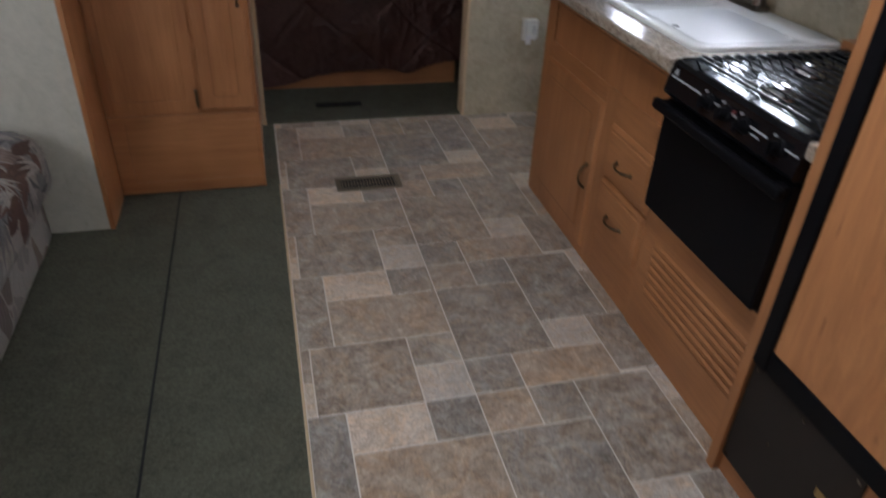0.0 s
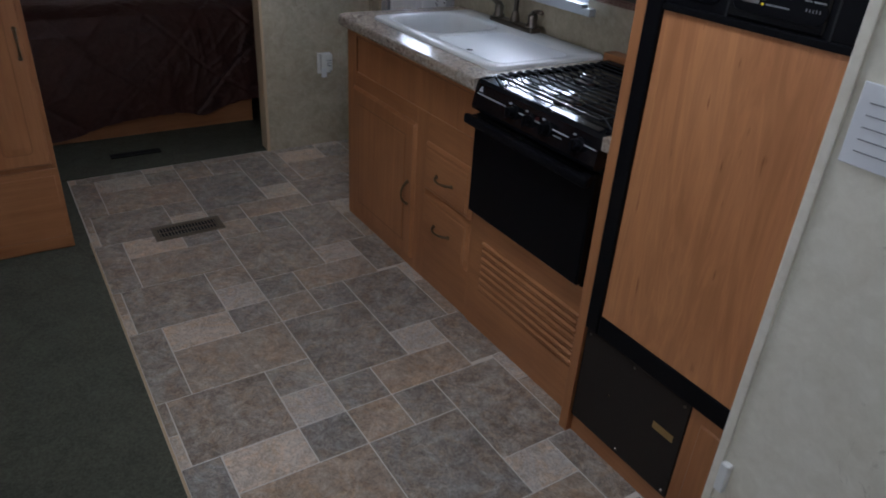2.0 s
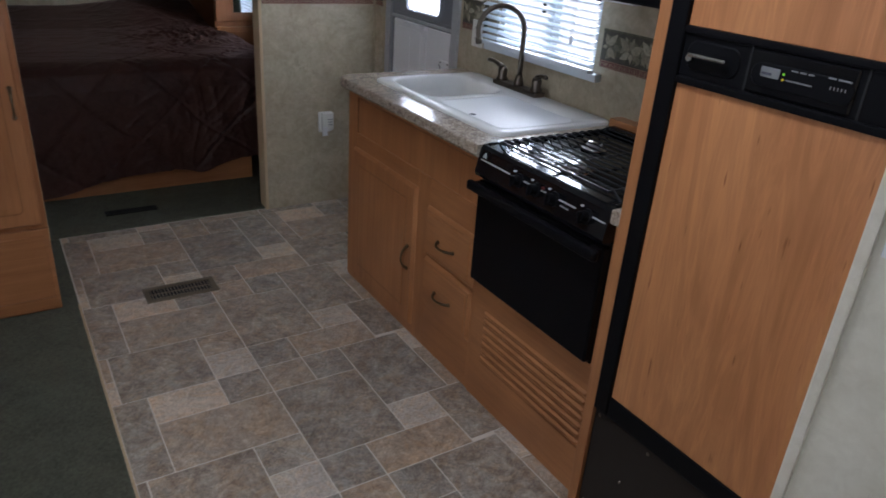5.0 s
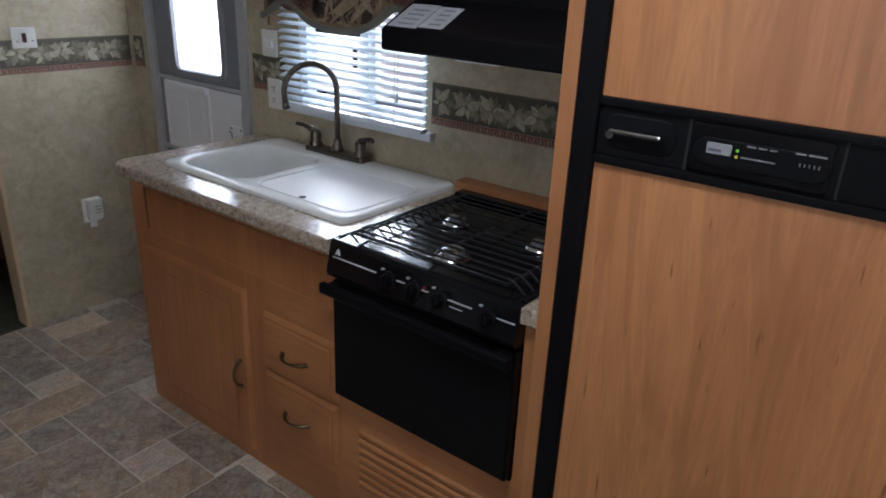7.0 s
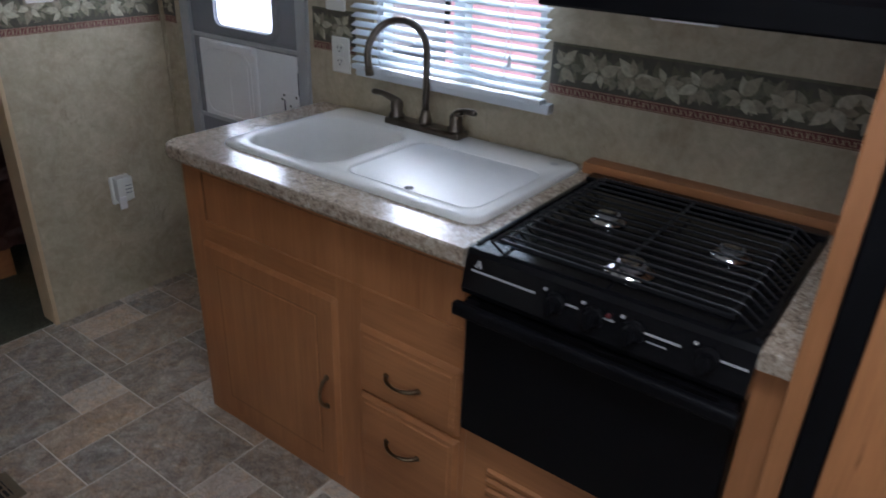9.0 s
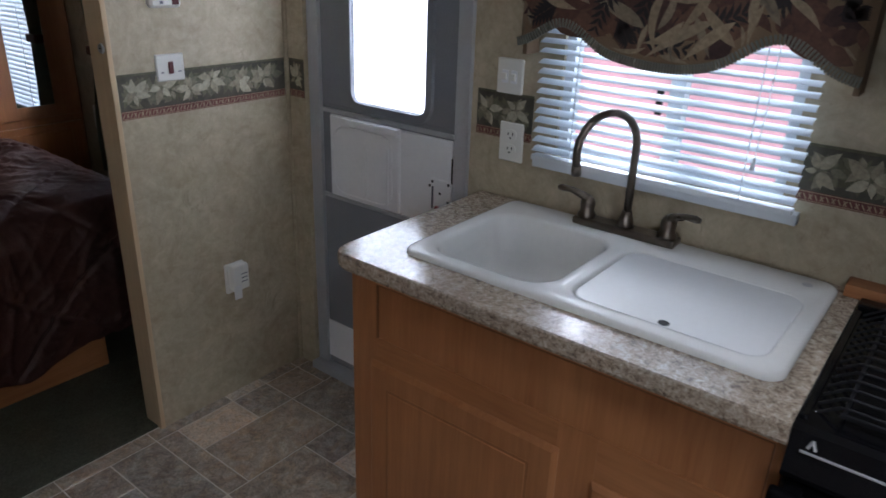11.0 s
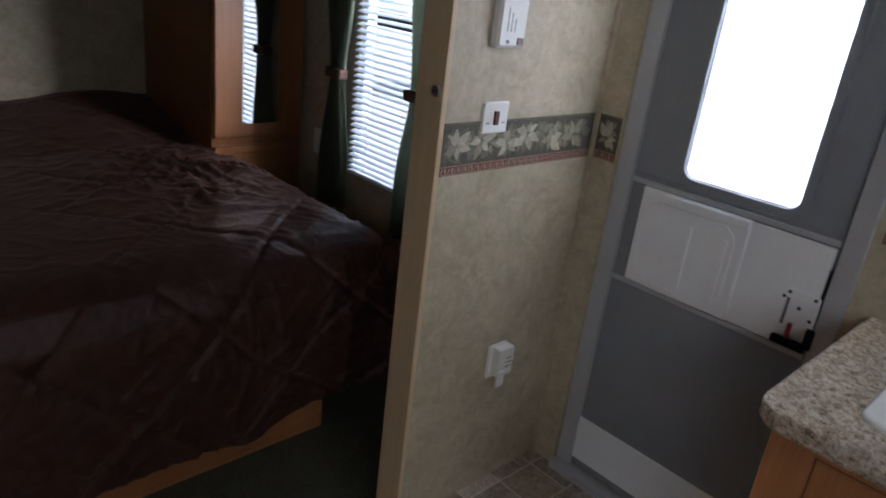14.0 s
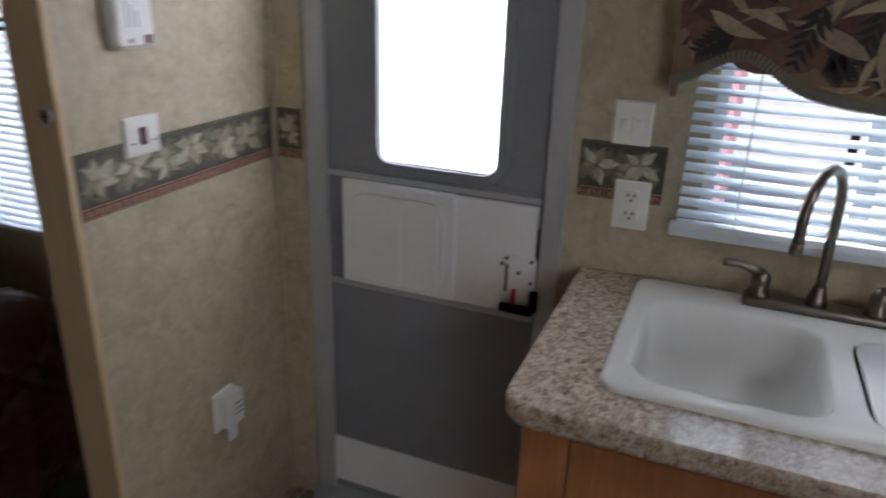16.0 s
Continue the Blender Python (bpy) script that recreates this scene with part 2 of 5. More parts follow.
frosted = material("frosted_glass", 0.5, colour=(0.95, 0.96, 0.97))
fb = frosted.node_tree
ft = fb.nodes.new("ShaderNodeBsdfTranslucent")
ft.inputs["Color"].default_value = (0.93, 0.95, 0.97, 1)
fb.links.new(ft.outputs["BSDF"], fb.nodes["Material Output"].inputs["Surface"])
hazed = material("hazed_door_glass", 0.3, colour=(0.95, 0.96, 0.97))
hz = hazed.node_tree
hz_soft = hz.nodes.new("ShaderNodeBsdfTranslucent")
hz_soft.inputs["Color"].default_value = (0.93, 0.95, 0.97, 1)
hz_clear = hz.nodes.new("ShaderNodeBsdfTransparent")
hz_mix = hz.nodes.new("ShaderNodeMixShader")
hz_mix.inputs["Fac"].default_value = 0.15
hz.links.new(hz_soft.outputs["BSDF"], hz_mix.inputs[1])
hz.links.new(hz_clear.outputs["BSDF"], hz_mix.inputs[2])
hz.links.new(hz_mix.outputs["Shader"], hz.nodes["Material Output"].inputs["Surface"])

comforter = material("brown_comforter", 0.36, colour=(0.05, 0.02, 0.016), Sheen_Weight=0.4, Sheen_Roughness=0.4)
comforter.node_tree.nodes["Principled BSDF"].inputs["Sheen Tint"].default_value = (0.60, 0.40, 0.34, 1)
qv = coords(comforter)
q1 = noise_tex(comforter, qv, 16.0, 5, 0.55, 2.2)
q2 = noise_tex(comforter, qv, 500.0, 2, 0.5)
paint_with(comforter, ramp(comforter, q1, [(0.3, (0.100, 0.042, 0.032)), (0.7, (0.136, 0.059, 0.046))]))
qsum = comforter.node_tree.nodes.new("ShaderNodeMath")
qsum.operation = "MULTIPLY_ADD"
qsum.inputs[1].default_value = 0.03
wire(comforter, q2, qsum.inputs[0])
wire(comforter, q1, qsum.inputs[2])
relief(comforter, qsum.outputs[0], 0.28, 0.012)

curtain_green = grainy("green_curtain", (0.215, 0.25, 0.185), 0.7, scale=400, amount=0.25, bump=0.2)
cg = curtain_green.node_tree
cg_through = cg.nodes.new("ShaderNodeBsdfTranslucent")
cg_through.inputs["Color"].default_value = (0.15, 0.18, 0.13, 1)
cg_mix = cg.nodes.new("ShaderNodeMixShader")
cg_mix.inputs["Fac"].default_value = 0.25
cg.links.new(cg.nodes["Principled BSDF"].outputs["BSDF"], cg_mix.inputs[1])
cg.links.new(cg_through.outputs["BSDF"], cg_mix.inputs[2])
cg.links.new(cg_mix.outputs["Shader"], cg.nodes["Material Output"].inputs["Surface"])
curtain_band = grainy("brown_tieback", (0.10, 0.05, 0.035), 0.7, scale=300, amount=0.3)
ribbed_grey = grainy("grey_ribbed_fabric", (0.17, 0.17, 0.14), 0.8, scale=300, amount=0.2)


def leaf_fabric(name, ground, tones, scale):
    m = material(name, 0.85)
    v = coords(m, (1, 1, 1))
    warp = node(m, "ShaderNodeTexNoise", Scale=7.0, Detail=2.0)
    wire(m, v, warp.inputs["Vector"])
    bent = m.node_tree.nodes.new("ShaderNodeVectorMath")
    bent.operation = "MULTIPLY_ADD"
    bent.inputs[1].default_value = (0.10, 0.10, 0.10)
    wire(m, warp.outputs["Color"], bent.inputs[0])
    wire(m, v, bent.inputs[2])
    stretch = m.node_tree.nodes.new("ShaderNodeMapping")
    stretch.inputs["Scale"].default_value = (1.0, 2.6, 1.6)
    stretch.inputs["Rotation"].default_value = (0.3, 0.2, 0.7)
    wire(m, bent.outputs["Vector"], stretch.inputs["Vector"])
    cell = node(m, "ShaderNodeTexVoronoi", Scale=scale, Randomness=1.0)
    wire(m, stretch.outputs["Vector"], cell.inputs["Vector"])
    rim = node(m, "ShaderNodeTexVoronoi", Scale=scale, Randomness=1.0)
    rim.feature = "DISTANCE_TO_EDGE"
    wire(m, stretch.outputs["Vector"], rim.inputs["Vector"])
    sep = m.node_tree.nodes.new("ShaderNodeSeparateColor")
    wire(m, cell.outputs["Color"], sep.inputs["Color"])
    tone = ramp(m, sep.outputs["Red"], [(i / (len(tones) - 0.5), t) for i, t in enumerate(tones)])
    m.node_tree.nodes[-1].color_ramp.interpolation = "CONSTANT"
    vein = node(m, "ShaderNodeTexWave", Scale=scale * 2.2, Distortion=4.0, Detail=2.0)
    wire(m, stretch.outputs["Vector"], vein.inputs["Vector"])
    tone = mixed(m, 0.35, tone, ramp(m, vein.outputs["Fac"], [(0.3, tuple(0.5 * g for g in ground)), (0.8, ground)]))
    edge = ramp(m, rim.outputs["Distance"], [(0.03, (0, 0, 0)), (0.07, (1, 1, 1))])
    paint_with(m, mixed(m, edge, ground, tone))
    relief(m, noise_tex(m, v, 350.0, 3, 0.6), 0.3, 0.001)
    return m


def island_tones(name, tones):
    """Tones that change from one printed piece to the next."""
    m = material(name, 0.75)
    geo = m.node_tree.nodes.new("ShaderNodeNewGeometry")
    c = ramp(m, geo.outputs["Random Per Island"], [(i / (len(tones) - 1), t) for i, t in enumerate(tones)])
    streaks = noise_tex(m, coords(m), 90.0, 3, 0.6)
    paint_with(m, mixed(m, 1.0, c, ramp(m, streaks, [(0.3, (0.7, 0.7, 0.7)), (0.7, (1.15, 1.15, 1.15))]), "MULTIPLY"))
    return m


sofa_print_brown = island_tones("sofa_brown_print", [(0.062, 0.030, 0.022), (0.125, 0.062, 0.042), (0.035, 0.022, 0.019)])
sofa_print_grey = island_tones("sofa_grey_print", [(0.13, 0.125, 0.125), (0.19, 0.18, 0.172), (0.04, 0.039, 0.042)])
sofa_print_pale = island_tones("sofa_pale_print", [(0.30, 0.265, 0.235), (0.24, 0.215, 0.19), (0.36, 0.325, 0.29)])
sofa_fabric = leaf_fabric("leaf_print_upholstery", (0.29, 0.255, 0.225),
                          [(0.27, 0.245, 0.22), (0.20, 0.185, 0.172), (0.32, 0.29, 0.26), (0.095, 0.060, 0.045), (0.16, 0.155, 0.15), (0.25, 0.225, 0.195), (0.13, 0.075, 0.055)], 5.0)
fabric_base = grainy("tan_valance_fabric", (0.185, 0.125, 0.074), 0.85, scale=400, amount=0.25, bump=0.2)
fabric_dark = grainy("dark_leaf_print", (0.025, 0.02, 0.02), 0.85, scale=200, amount=0.4)
fabric_brown = island_tones("brown_leaf_print", [(0.05, 0.023, 0.019), (0.095, 0.042, 0.028), (0.135, 0.068, 0.042)])
fabric_pale = island_tones("pale_leaf_print", [(0.26, 0.20, 0.125), (0.32, 0.25, 0.16), (0.15, 0.12, 0.085)])
border_ground = grainy("dark_border_paper", (0.070, 0.064, 0.045), 0.6, scale=40, amount=0.5)
border_leaf = island_tones("cream_leaf_print", [(0.25, 0.22, 0.155), (0.35, 0.31, 0.22), (0.46, 0.415, 0.31)])
border_leaf_2 = island_tones("olive_leaf_print", [(0.085, 0.085, 0.05), (0.12, 0.115, 0.07), (0.17, 0.155, 0.10)])
border_leaf_3 = island_tones("shaded_leaf_print", [(0.13, 0.12, 0.08), (0.20, 0.18, 0.125), (0.28, 0.25, 0.18)])
border_rope = grainy("brown_rope_print", (0.13, 0.036, 0.028), 0.6, scale=80, amount=0.4)
border_twist = grainy("tan_twist_print", (0.36, 0.26, 0.17), 0.6, scale=80, amount=0.3)
dim_ink = material("dim_print", 0.5, colour=(0.22, 0.22, 0.22))
snow = grainy("pale_ground", (0.62, 0.63, 0.65), 0.9, scale=3, amount=0.2)
trailer_red = grainy("faded_red_siding", (0.66, 0.38, 0.46), 0.45, scale=6, amount=0.15)
siding_white = grainy("white_siding", (0.75, 0.76, 0.78), 0.45, scale=6, amount=0.06)

# mesh helpers
def make_mesh(name, bm, mat, smooth=False):
    me = bpy.data.meshes.new(name)
    bmesh.ops.recalc_face_normals(bm, faces=bm.faces)
    bm.to_mesh(me)
    bm.free()
    me.materials.append(mat)
    if smooth:
        for poly in me.polygons:
            poly.use_smooth = True
    return me


def part(name, bm, mat, parent, label="", smooth=False):
    """One mesh, built in world places, under a thing or a part."""
    ob = new(name, bm if isinstance(bm, bpy.types.Mesh) else make_mesh(name, bm, mat, smooth))
    ob.parent = parent
    top = parent
    inv = Matrix.Identity(4)
    while top is not None:
        inv = inv @ Matrix.Translation(top.location).inverted() if top.type == "EMPTY" else inv
        top = top.parent
    ob.matrix_parent_inverse = inv if parent.type == "EMPTY" else Matrix.Identity(4)
    if label:
        ob["label"] = label
    return ob


def thing(name, at, label, category, group="", kind=""):
    ob = new(name)
    ob.location = at
    ob.empty_display_size = 0.05
    return tagged(ob, label, category, group, kind)


def whole(name, bm, mat, label, category, kind="", smooth=False, group=""):
    return tagged(new(name, make_mesh(name, bm, mat, smooth)), label, category, group, kind)


def box(x0, x1, y0, y1, z0, z1, bevel=0.0, seg=2, bm=None):
    own = bm or bmesh.new()
    tmp = bmesh.new()
    bmesh.ops.create_cube(tmp, size=1.0)
    for v in tmp.verts:
        v.co = Vector(((x0 + x1) / 2 + v.co.x * (x1 - x0), (y0 + y1) / 2 + v.co.y * (y1 - y0), (z0 + z1) / 2 + v.co.z * (z1 - z0)))
    if bevel:
        bmesh.ops.bevel(tmp, geom=list(tmp.edges), offset=bevel, segments=seg, profile=0.7, affect="EDGES")
    add(own, tmp)
    return own


def add(bm, other, m=None):
    """Adds the other bmesh to bm and frees it."""
    made = {v: bm.verts.new(m @ v.co if m else v.co) for v in other.verts}
    for f in other.faces:
        bm.faces.new([made[v] for v in f.verts])
    other.free()
    return bm


def tube(points, radius, n=8, bm=None, cap=True):
    bm = bm or bmesh.new()
    pts = [Vector(p) for p in points]
    radii = radius if isinstance(radius, (list, tuple)) else [radius] * len(pts)
    rings, side = [], None
    for i, p in enumerate(pts):
        d = (pts[min(i + 1, len(pts) - 1)] - pts[max(i - 1, 0)]).normalized()
        if side is None:
            side = d.orthogonal().normalized()
        side = (side - d * side.dot(d)).normalized()
        up = d.cross(side)
        rings.append([bm.verts.new(p + (side * math.cos(a) + up * math.sin(a)) * radii[i]) for a in (2 * math.pi * k / n for k in range(n))])
    for a, b in zip(rings, rings[1:]):
        for k in range(n):
            bm.faces.new((a[k], a[(k + 1) % n], b[(k + 1) % n], b[k]))
    if cap:
        bm.faces.new(rings[0][::-1])
        bm.faces.new(rings[-1])
    return bm


def rounded(x0, x1, y0, y1, r, n=5):
    out = []
    for cx, cy, a0 in ((x1 - r, y1 - r, 0), (x0 + r, y1 - r, 90), (x0 + r, y0 + r, 180), (x1 - r, y0 + r, 270)):
        out += [(cx + r * math.cos(radians(a0 + 90 * k / n)), cy + r * math.sin(radians(a0 + 90 * k / n))) for k in range(n + 1)]
    return out


def stack(bm, loops, close_first=True, close_last=True):
    """Joins loops of equal length into a skin."""
    rings = [[bm.verts.new(p) for p in loop] for loop in loops]
    n = len(rings[0])
    for a, b in zip(rings, rings[1:]):
        for k in range(n):
            bm.faces.new((a[k], a[(k + 1) % n], b[(k + 1) % n], b[k]))
    if close_first:
        bm.faces.new(rings[0][::-1])
    if close_last:
        bm.faces.new(rings[-1])
    return bm


def slab_x(x0, x1, y0, y1, z0, z1, r, edge=0.002, bm=None):
    """A plate facing -x with rounded corners in y and z."""
    bm = bm or bmesh.new()
    big, small = rounded(y0, y1, z0, z1, r), rounded(y0 + edge, y1 - edge, z0 + edge, z1 - edge, max(r - edge, 0.0005))
    return stack(bm, [[(x1, y, z) for y, z in big], [(x0 + edge, y, z) for y, z in big], [(x0, y, z) for y, z in small]])


def slab_y(y0, y1, x0, x1, z0, z1, r, edge=0.002, bm=None):
    """A plate facing -y with rounded corners in x and z."""
    bm = bm or bmesh.new()
    big, small = rounded(x0, x1, z0, z1, r), rounded(x0 + edge, x1 - edge, z0 + edge, z1 - edge, max(r - edge, 0.0005))
    return stack(bm, [[(x, y1, z) for x, z in big], [(x, y0 + edge, z) for x, z in big], [(x, y0, z) for x, z in small]])


# plan
KX = 1.718       # kitchen wall
BY = 3.54        # wall before the bedroom
DOOR_L, DOOR_R = 3.415, 2.838
JAMB = 1.092      # bedroom opening, from OPEN_L to JAMB
OPEN_L = 0.056
BACK = 5.765      # bedroom's far wall
LEFT = -1.80     # outer wall of the slide-out
REAR = -2.30


def wall_with_holes_x(name, x0, x1, y0, y1, holes, mat, label):
    """A wall along y with openings (y0, y1, z0, z1)."""
    bm = bmesh.new()
    at = y0
    for a, b, c, d in sorted(holes):
        box(x0, x1, at, a, 0, ROOF, bm=bm)
        if c > 0.001:
            box(x0, x1, a, b, 0, c, bm=bm)
        box(x0, x1, a, b, d, ROOF, bm=bm)
        at = b
    box(x0, x1, at, y1, 0, ROOF, bm=bm)
    return whole(name, bm, mat, label, "wall", "structure")


def wall_with_holes_y(name, y0, y1, x0, x1, holes, mat, label):
    bm = bmesh.new()
    at = x0
    for a, b, c, d in sorted(holes):
        box(at, a, y0, y1, 0, ROOF, bm=bm)
        if c > 0.001:
            box(a, b, y0, y1, 0, c, bm=bm)
        box(a, b, y0, y1, d, ROOF, bm=bm)
        at = b
    box(at, x1, y0, y1, 0, ROOF, bm=bm)
    return whole(name, bm, mat, label, "wall", "structure")


KWIN = (1.95, 2.515, 1.02, 1.64)
BWIN = (4.14, 4.70, 0.66, 1.72)
wall_with_holes_x("wall_east", KX, KX + 0.06, REAR, BACK + 0.06, [KWIN, (DOOR_R, DOOR_L, 0.0, 1.93), BWIN], paper,
                  "kitchen outer wall in beige marbled wallpaper with windows")
wall_with_holes_y("wall_partition", BY, BY + 0.082, -0.66, KX, [(OPEN_L, JAMB, 0.0, 1.95)], paper, "beige wallpapered partition with the bedroom opening")
wall_with_holes_y("wall_north", BACK, BACK + 0.06, -0.72, KX, [], paper, "beige wallpapered wall at the head of the bed")
wall_with_holes_x("wall_bedroom_west", -0.72, -0.66, BY, BACK, [], paper, "beige wallpapered side wall of the bedroom")
wall_with_holes_x("wall_west", LEFT - 0.06, LEFT, REAR, 2.86, [(0.4, 1.6, 1.05, 1.75)], paper_pale, "pale wallpapered outer wall behind the sofa with a window")
wall_with_holes_y("wall_south", REAR - 0.06, REAR, LEFT - 0.06, KX + 0.06, [(-0.65, 0.85, 0.95, 1.75)], paper_pale, "pale wallpapered rear wall with a wide window")
SLIDE_X = -0.53
wall_with_holes_y("wall_slide_end", 2.62, 2.86, LEFT, SLIDE_X - 0.004, [(-1.40, -0.83, 0.945, 1.62)], paper_pale, "pale wallpapered end wall of the slide-out with a window")
whole("wall_body_side", box(-0.60, SLIDE_X - 0.002, 2.8625, BY - 0.001, 0, ROOF), paper, "short beige wall between slide-out and partition", "wall", "structure")
whole("wall_fridge_side", box(0.80, KX, REAR, 0.527, 0, ROOF, 0.004), paper_white_wall, "pale marbled partition beside the refrigerator", "wall", "structure")
bm = bmesh.new()
# opening cut for the added overhead lamp; the vent itself is assumed, unseen
VX0, VX1, VY0_, VY1_ = 0.32, 0.68, 0.97, 1.33
for a, b, c, d in ((LEFT - 0.06, -0.72, REAR - 0.06, 2.87), (-0.72, VX0, REAR - 0.06, BACK + 0.06), (VX1, KX + 0.06, REAR - 0.06, BACK + 0.06), (VX0, VX1, REAR - 0.06, VY0_), (VX0, VX1, VY1_, BACK + 0.06)):
    box(a, b, c, d, ROOF, ROOF + 0.05, bm=bm)
whole("ceiling", bm, ceiling_white, "white ceiling with an added opening for the overhead lamp", "ceiling", "structure")
rv = thing("added_roof_vent", (0.50, 1.15, ROOF), "added unseen roof vent with a translucent dome, opening for an overhead lamp", "vent", kind="structure")
bm = bmesh.new()
for a, b, c, d in ((VX0 - 0.03, VX0, VY0_ - 0.03, VY1_ + 0.03), (VX1, VX1 + 0.03, VY0_ - 0.03, VY1_ + 0.03), (VX0, VX1, VY0_ - 0.03, VY0_), (VX0, VX1, VY1_, VY1_ + 0.03)):
    box(a, b, c, d, ROOF - 0.012, ROOF, 0.002, bm=bm)
part("flange", bm, panel_white, rv)
part("dome", box(VX0, VX1, VY0_, VY1_, ROOF + 0.052, ROOF + 0.06), frosted, rv)
# frosted panes close the openings behind and beside the path
for name, dims in (("window_4", (-0.65, 0.85, REAR - 0.04, REAR - 0.035, 0.95, 1.75)), ("window_5", (LEFT - 0.04, LEFT - 0.035, 0.4, 1.6, 1.05, 1.75))):
    whole(name, box(*dims), frosted, "frosted living room window pane", "window", "structure")

floor = thing("floor", (0.6, 1.5, 0), "stone-look vinyl tile floor in taupe, slate and sand", "floor", kind="structure")
part("joint_bed", box(0.102, KX, REAR, BY + 0.02, -0.03, 0.0), grout, floor, "pale joints between the printed tiles")
whole("carpet_floor", box(LEFT, 0.102, REAR, 2.88, -0.03, 0.006, 0.004), carpet, "dark olive green carpet beside the vinyl floor", "carpet", "structure")
whole("carpet_end", box(-0.54, 0.102, 2.881, BY, -0.03, 0.005), carpet, "dark olive green carpet under the storage cabinet", "carpet", "structure")
whole("carpet_bedroom", box(-0.66, KX, BY + 0.02, BACK, -0.03, 0.007, 0.004), carpet, "dark olive green bedroom carpet", "carpet", "structure")
whole("carpet_seam", box(-0.304, -0.297, REAR, 2.88, 0.004, 0.0085, 0.002), dark_gap, "dark seam strip where the slide-out carpet meets", "trim", "structure")
whole("vinyl_edge_strip", box(0.098, 0.106, REAR, 2.88, 0.0, 0.0075, 0.002), pine, "pale edging strip between carpet and vinyl", "trim", "structure")
# wood end plates
whole("trim_slide_end", box(SLIDE_X - 0.004, SLIDE_X + 0.014, 2.616, 2.862, 0, ROOF, 0.003), oak, "honey oak trim on the slide-out wall end", "trim", "structure")
whole("trim_bedroom_jamb", box(JAMB - 0.014, JAMB + 0.001, BY - 0.003, BY + 0.088, 0, 1.95, 0.003), pine, "pale pine jamb board of the bedroom opening", "trim", "structure")
whole("trim_bedroom_jamb_left", box(OPEN_L - 0.001, OPEN_L + 0.012, BY - 0.003, BY + 0.088, 0, 1.95, 0.003), pine, "pale pine jamb board of the bedroom opening", "trim", "structure")
NX_ = 1.690
whole("wall_door_return", box(NX_, KX, 3.453, BY, 0, ROOF), paper, "narrow beige wallpapered wall beside the entry door", "wall", "structure")
whole("trim_room_corner", box(NX_ - 0.012, NX_, BY - 0.012, BY, 0, ROOF, 0.005), paper, "beige corner bead between the walls", "trim", "structure")
whole("trim_fridge_corner", box(0.794, 0.815, 0.517, 0.533, 0, ROOF, 0.003), paper_white_wall, "pale corner bead of the partition", "trim", "structure")

# kitchen
CABX = 1.17      # cabinet face
CAB_L = 2.713
TOP = 0.872


def raised_door_x(parent, name, x, y0, y1, z0, z1, rail=0.055, label=""):
    """A framed cabinet door or drawer front facing -x, with a raised panel."""
    d = part(name, slab_x(x - 0.019, x, y0, y1, z0, z1, 0.004, 0.005), oak if z1 - z0 > y1 - y0 else oak_y, parent, label)
    a, b, c, e = y0 + rail, y1 - rail, z0 + rail, z1 - rail
    # shade of the panel groove, as a plate of darker oak
    part("groove_shade", box(x - 0.0195, x - 0.010, a - 0.006, b + 0.006, c - 0.006, e + 0.006), groove_shade_wood, d)
    bm = bmesh.new()
    o, i = rounded(a, b, c, e, 0.004), rounded(a + 0.022, b - 0.022, c + 0.022, e - 0.022, 0.003)
    stack(bm, [[(x - 0.0185, y, z) for y, z in o], [(x - 0.0225, y, z) for y, z in o], [(x - 0.026, y, z) for y, z in i]])
    part("raised_panel", bm, oak if z1 - z0 > y1 - y0 else oak_y, d)
    return d


def flat_door_x(parent, name, x, y0, y1, z0, z1, rail, lip=0.006):
    d = part(name, slab_x(x - 0.018, x, y0, y1, z0, z1, 0.004, 0.010), oak if z1 - z0 > y1 - y0 else oak_y, parent)
    if rail:
        part("inset_line_shade", box(x - 0.0186, x - 0.012, y0 + rail, y1 - rail, z0 + rail, z1 - rail), groove_shade_wood, d)
        part("field_panel", slab_x(x - 0.0205, x - 0.012, y0 + rail + lip, y1 - rail - lip, z0 + rail + lip, z1 - rail - lip, 0.002, 0.003), oak, d)
    return d


def bail_pull(parent, at, along, length=0.085, out=(-1, 0, 0)):
    """A curved wire pull with a foot at either end."""
    at, along, out = Vector(at), Vector(along), Vector(out)
    h = part("handle", tube([at + along * (length * (k / 12 - 0.5)) + out * (0.028 * math.sin(math.pi * k / 12) ** 0.6) for k in range(13)],
                            [0.0036 + 0.0022 * abs(k / 6 - 1) for k in range(13)], 8), pull_metal, parent, "antique brass pull", smooth=True)
    for s in (-0.5, 0.5):
        e = at + along * (length * s)
        part("foot", tube([e, e + out * 0.004, e + out * 0.007], [0.008, 0.007, 0.004], 10), pull_metal, h)
    return h


# darker copy of the oak that paints shade into grooves and louvre gaps
groove_shade_wood = wood("groove_shade_oak", (0.23, 0.088, 0.028), (0.33, 0.14, 0.05), "z")

base = thing("base_cabinet", (1.45, 2.2, 0), "honey oak sink cabinet with one door and two drawers", "cabinet")
part("carcass", box(CABX, KX - 0.002, 1.754, CAB_L, 0.0, 0.70, 0.002), oak, base)
part("face_board", box(CABX, CABX + 0.02, 1.754, CAB_L, 0.70, 0.834), oak_y, base)
part("side_board", box(CABX + 0.02, KX - 0.002, CAB_L - 0.018, CAB_L, 0.70, 0.834), oak, base)
for y0, y1 in ((2.636, CAB_L), (2.062, 2.148), (1.7535, 1.772)):
    part("stile", box(CABX - 0.0075, CABX + 0.01, y0, y1, 0.0, 0.66 if y0 == 2.062 else 0.834, 0.0015), oak, base)
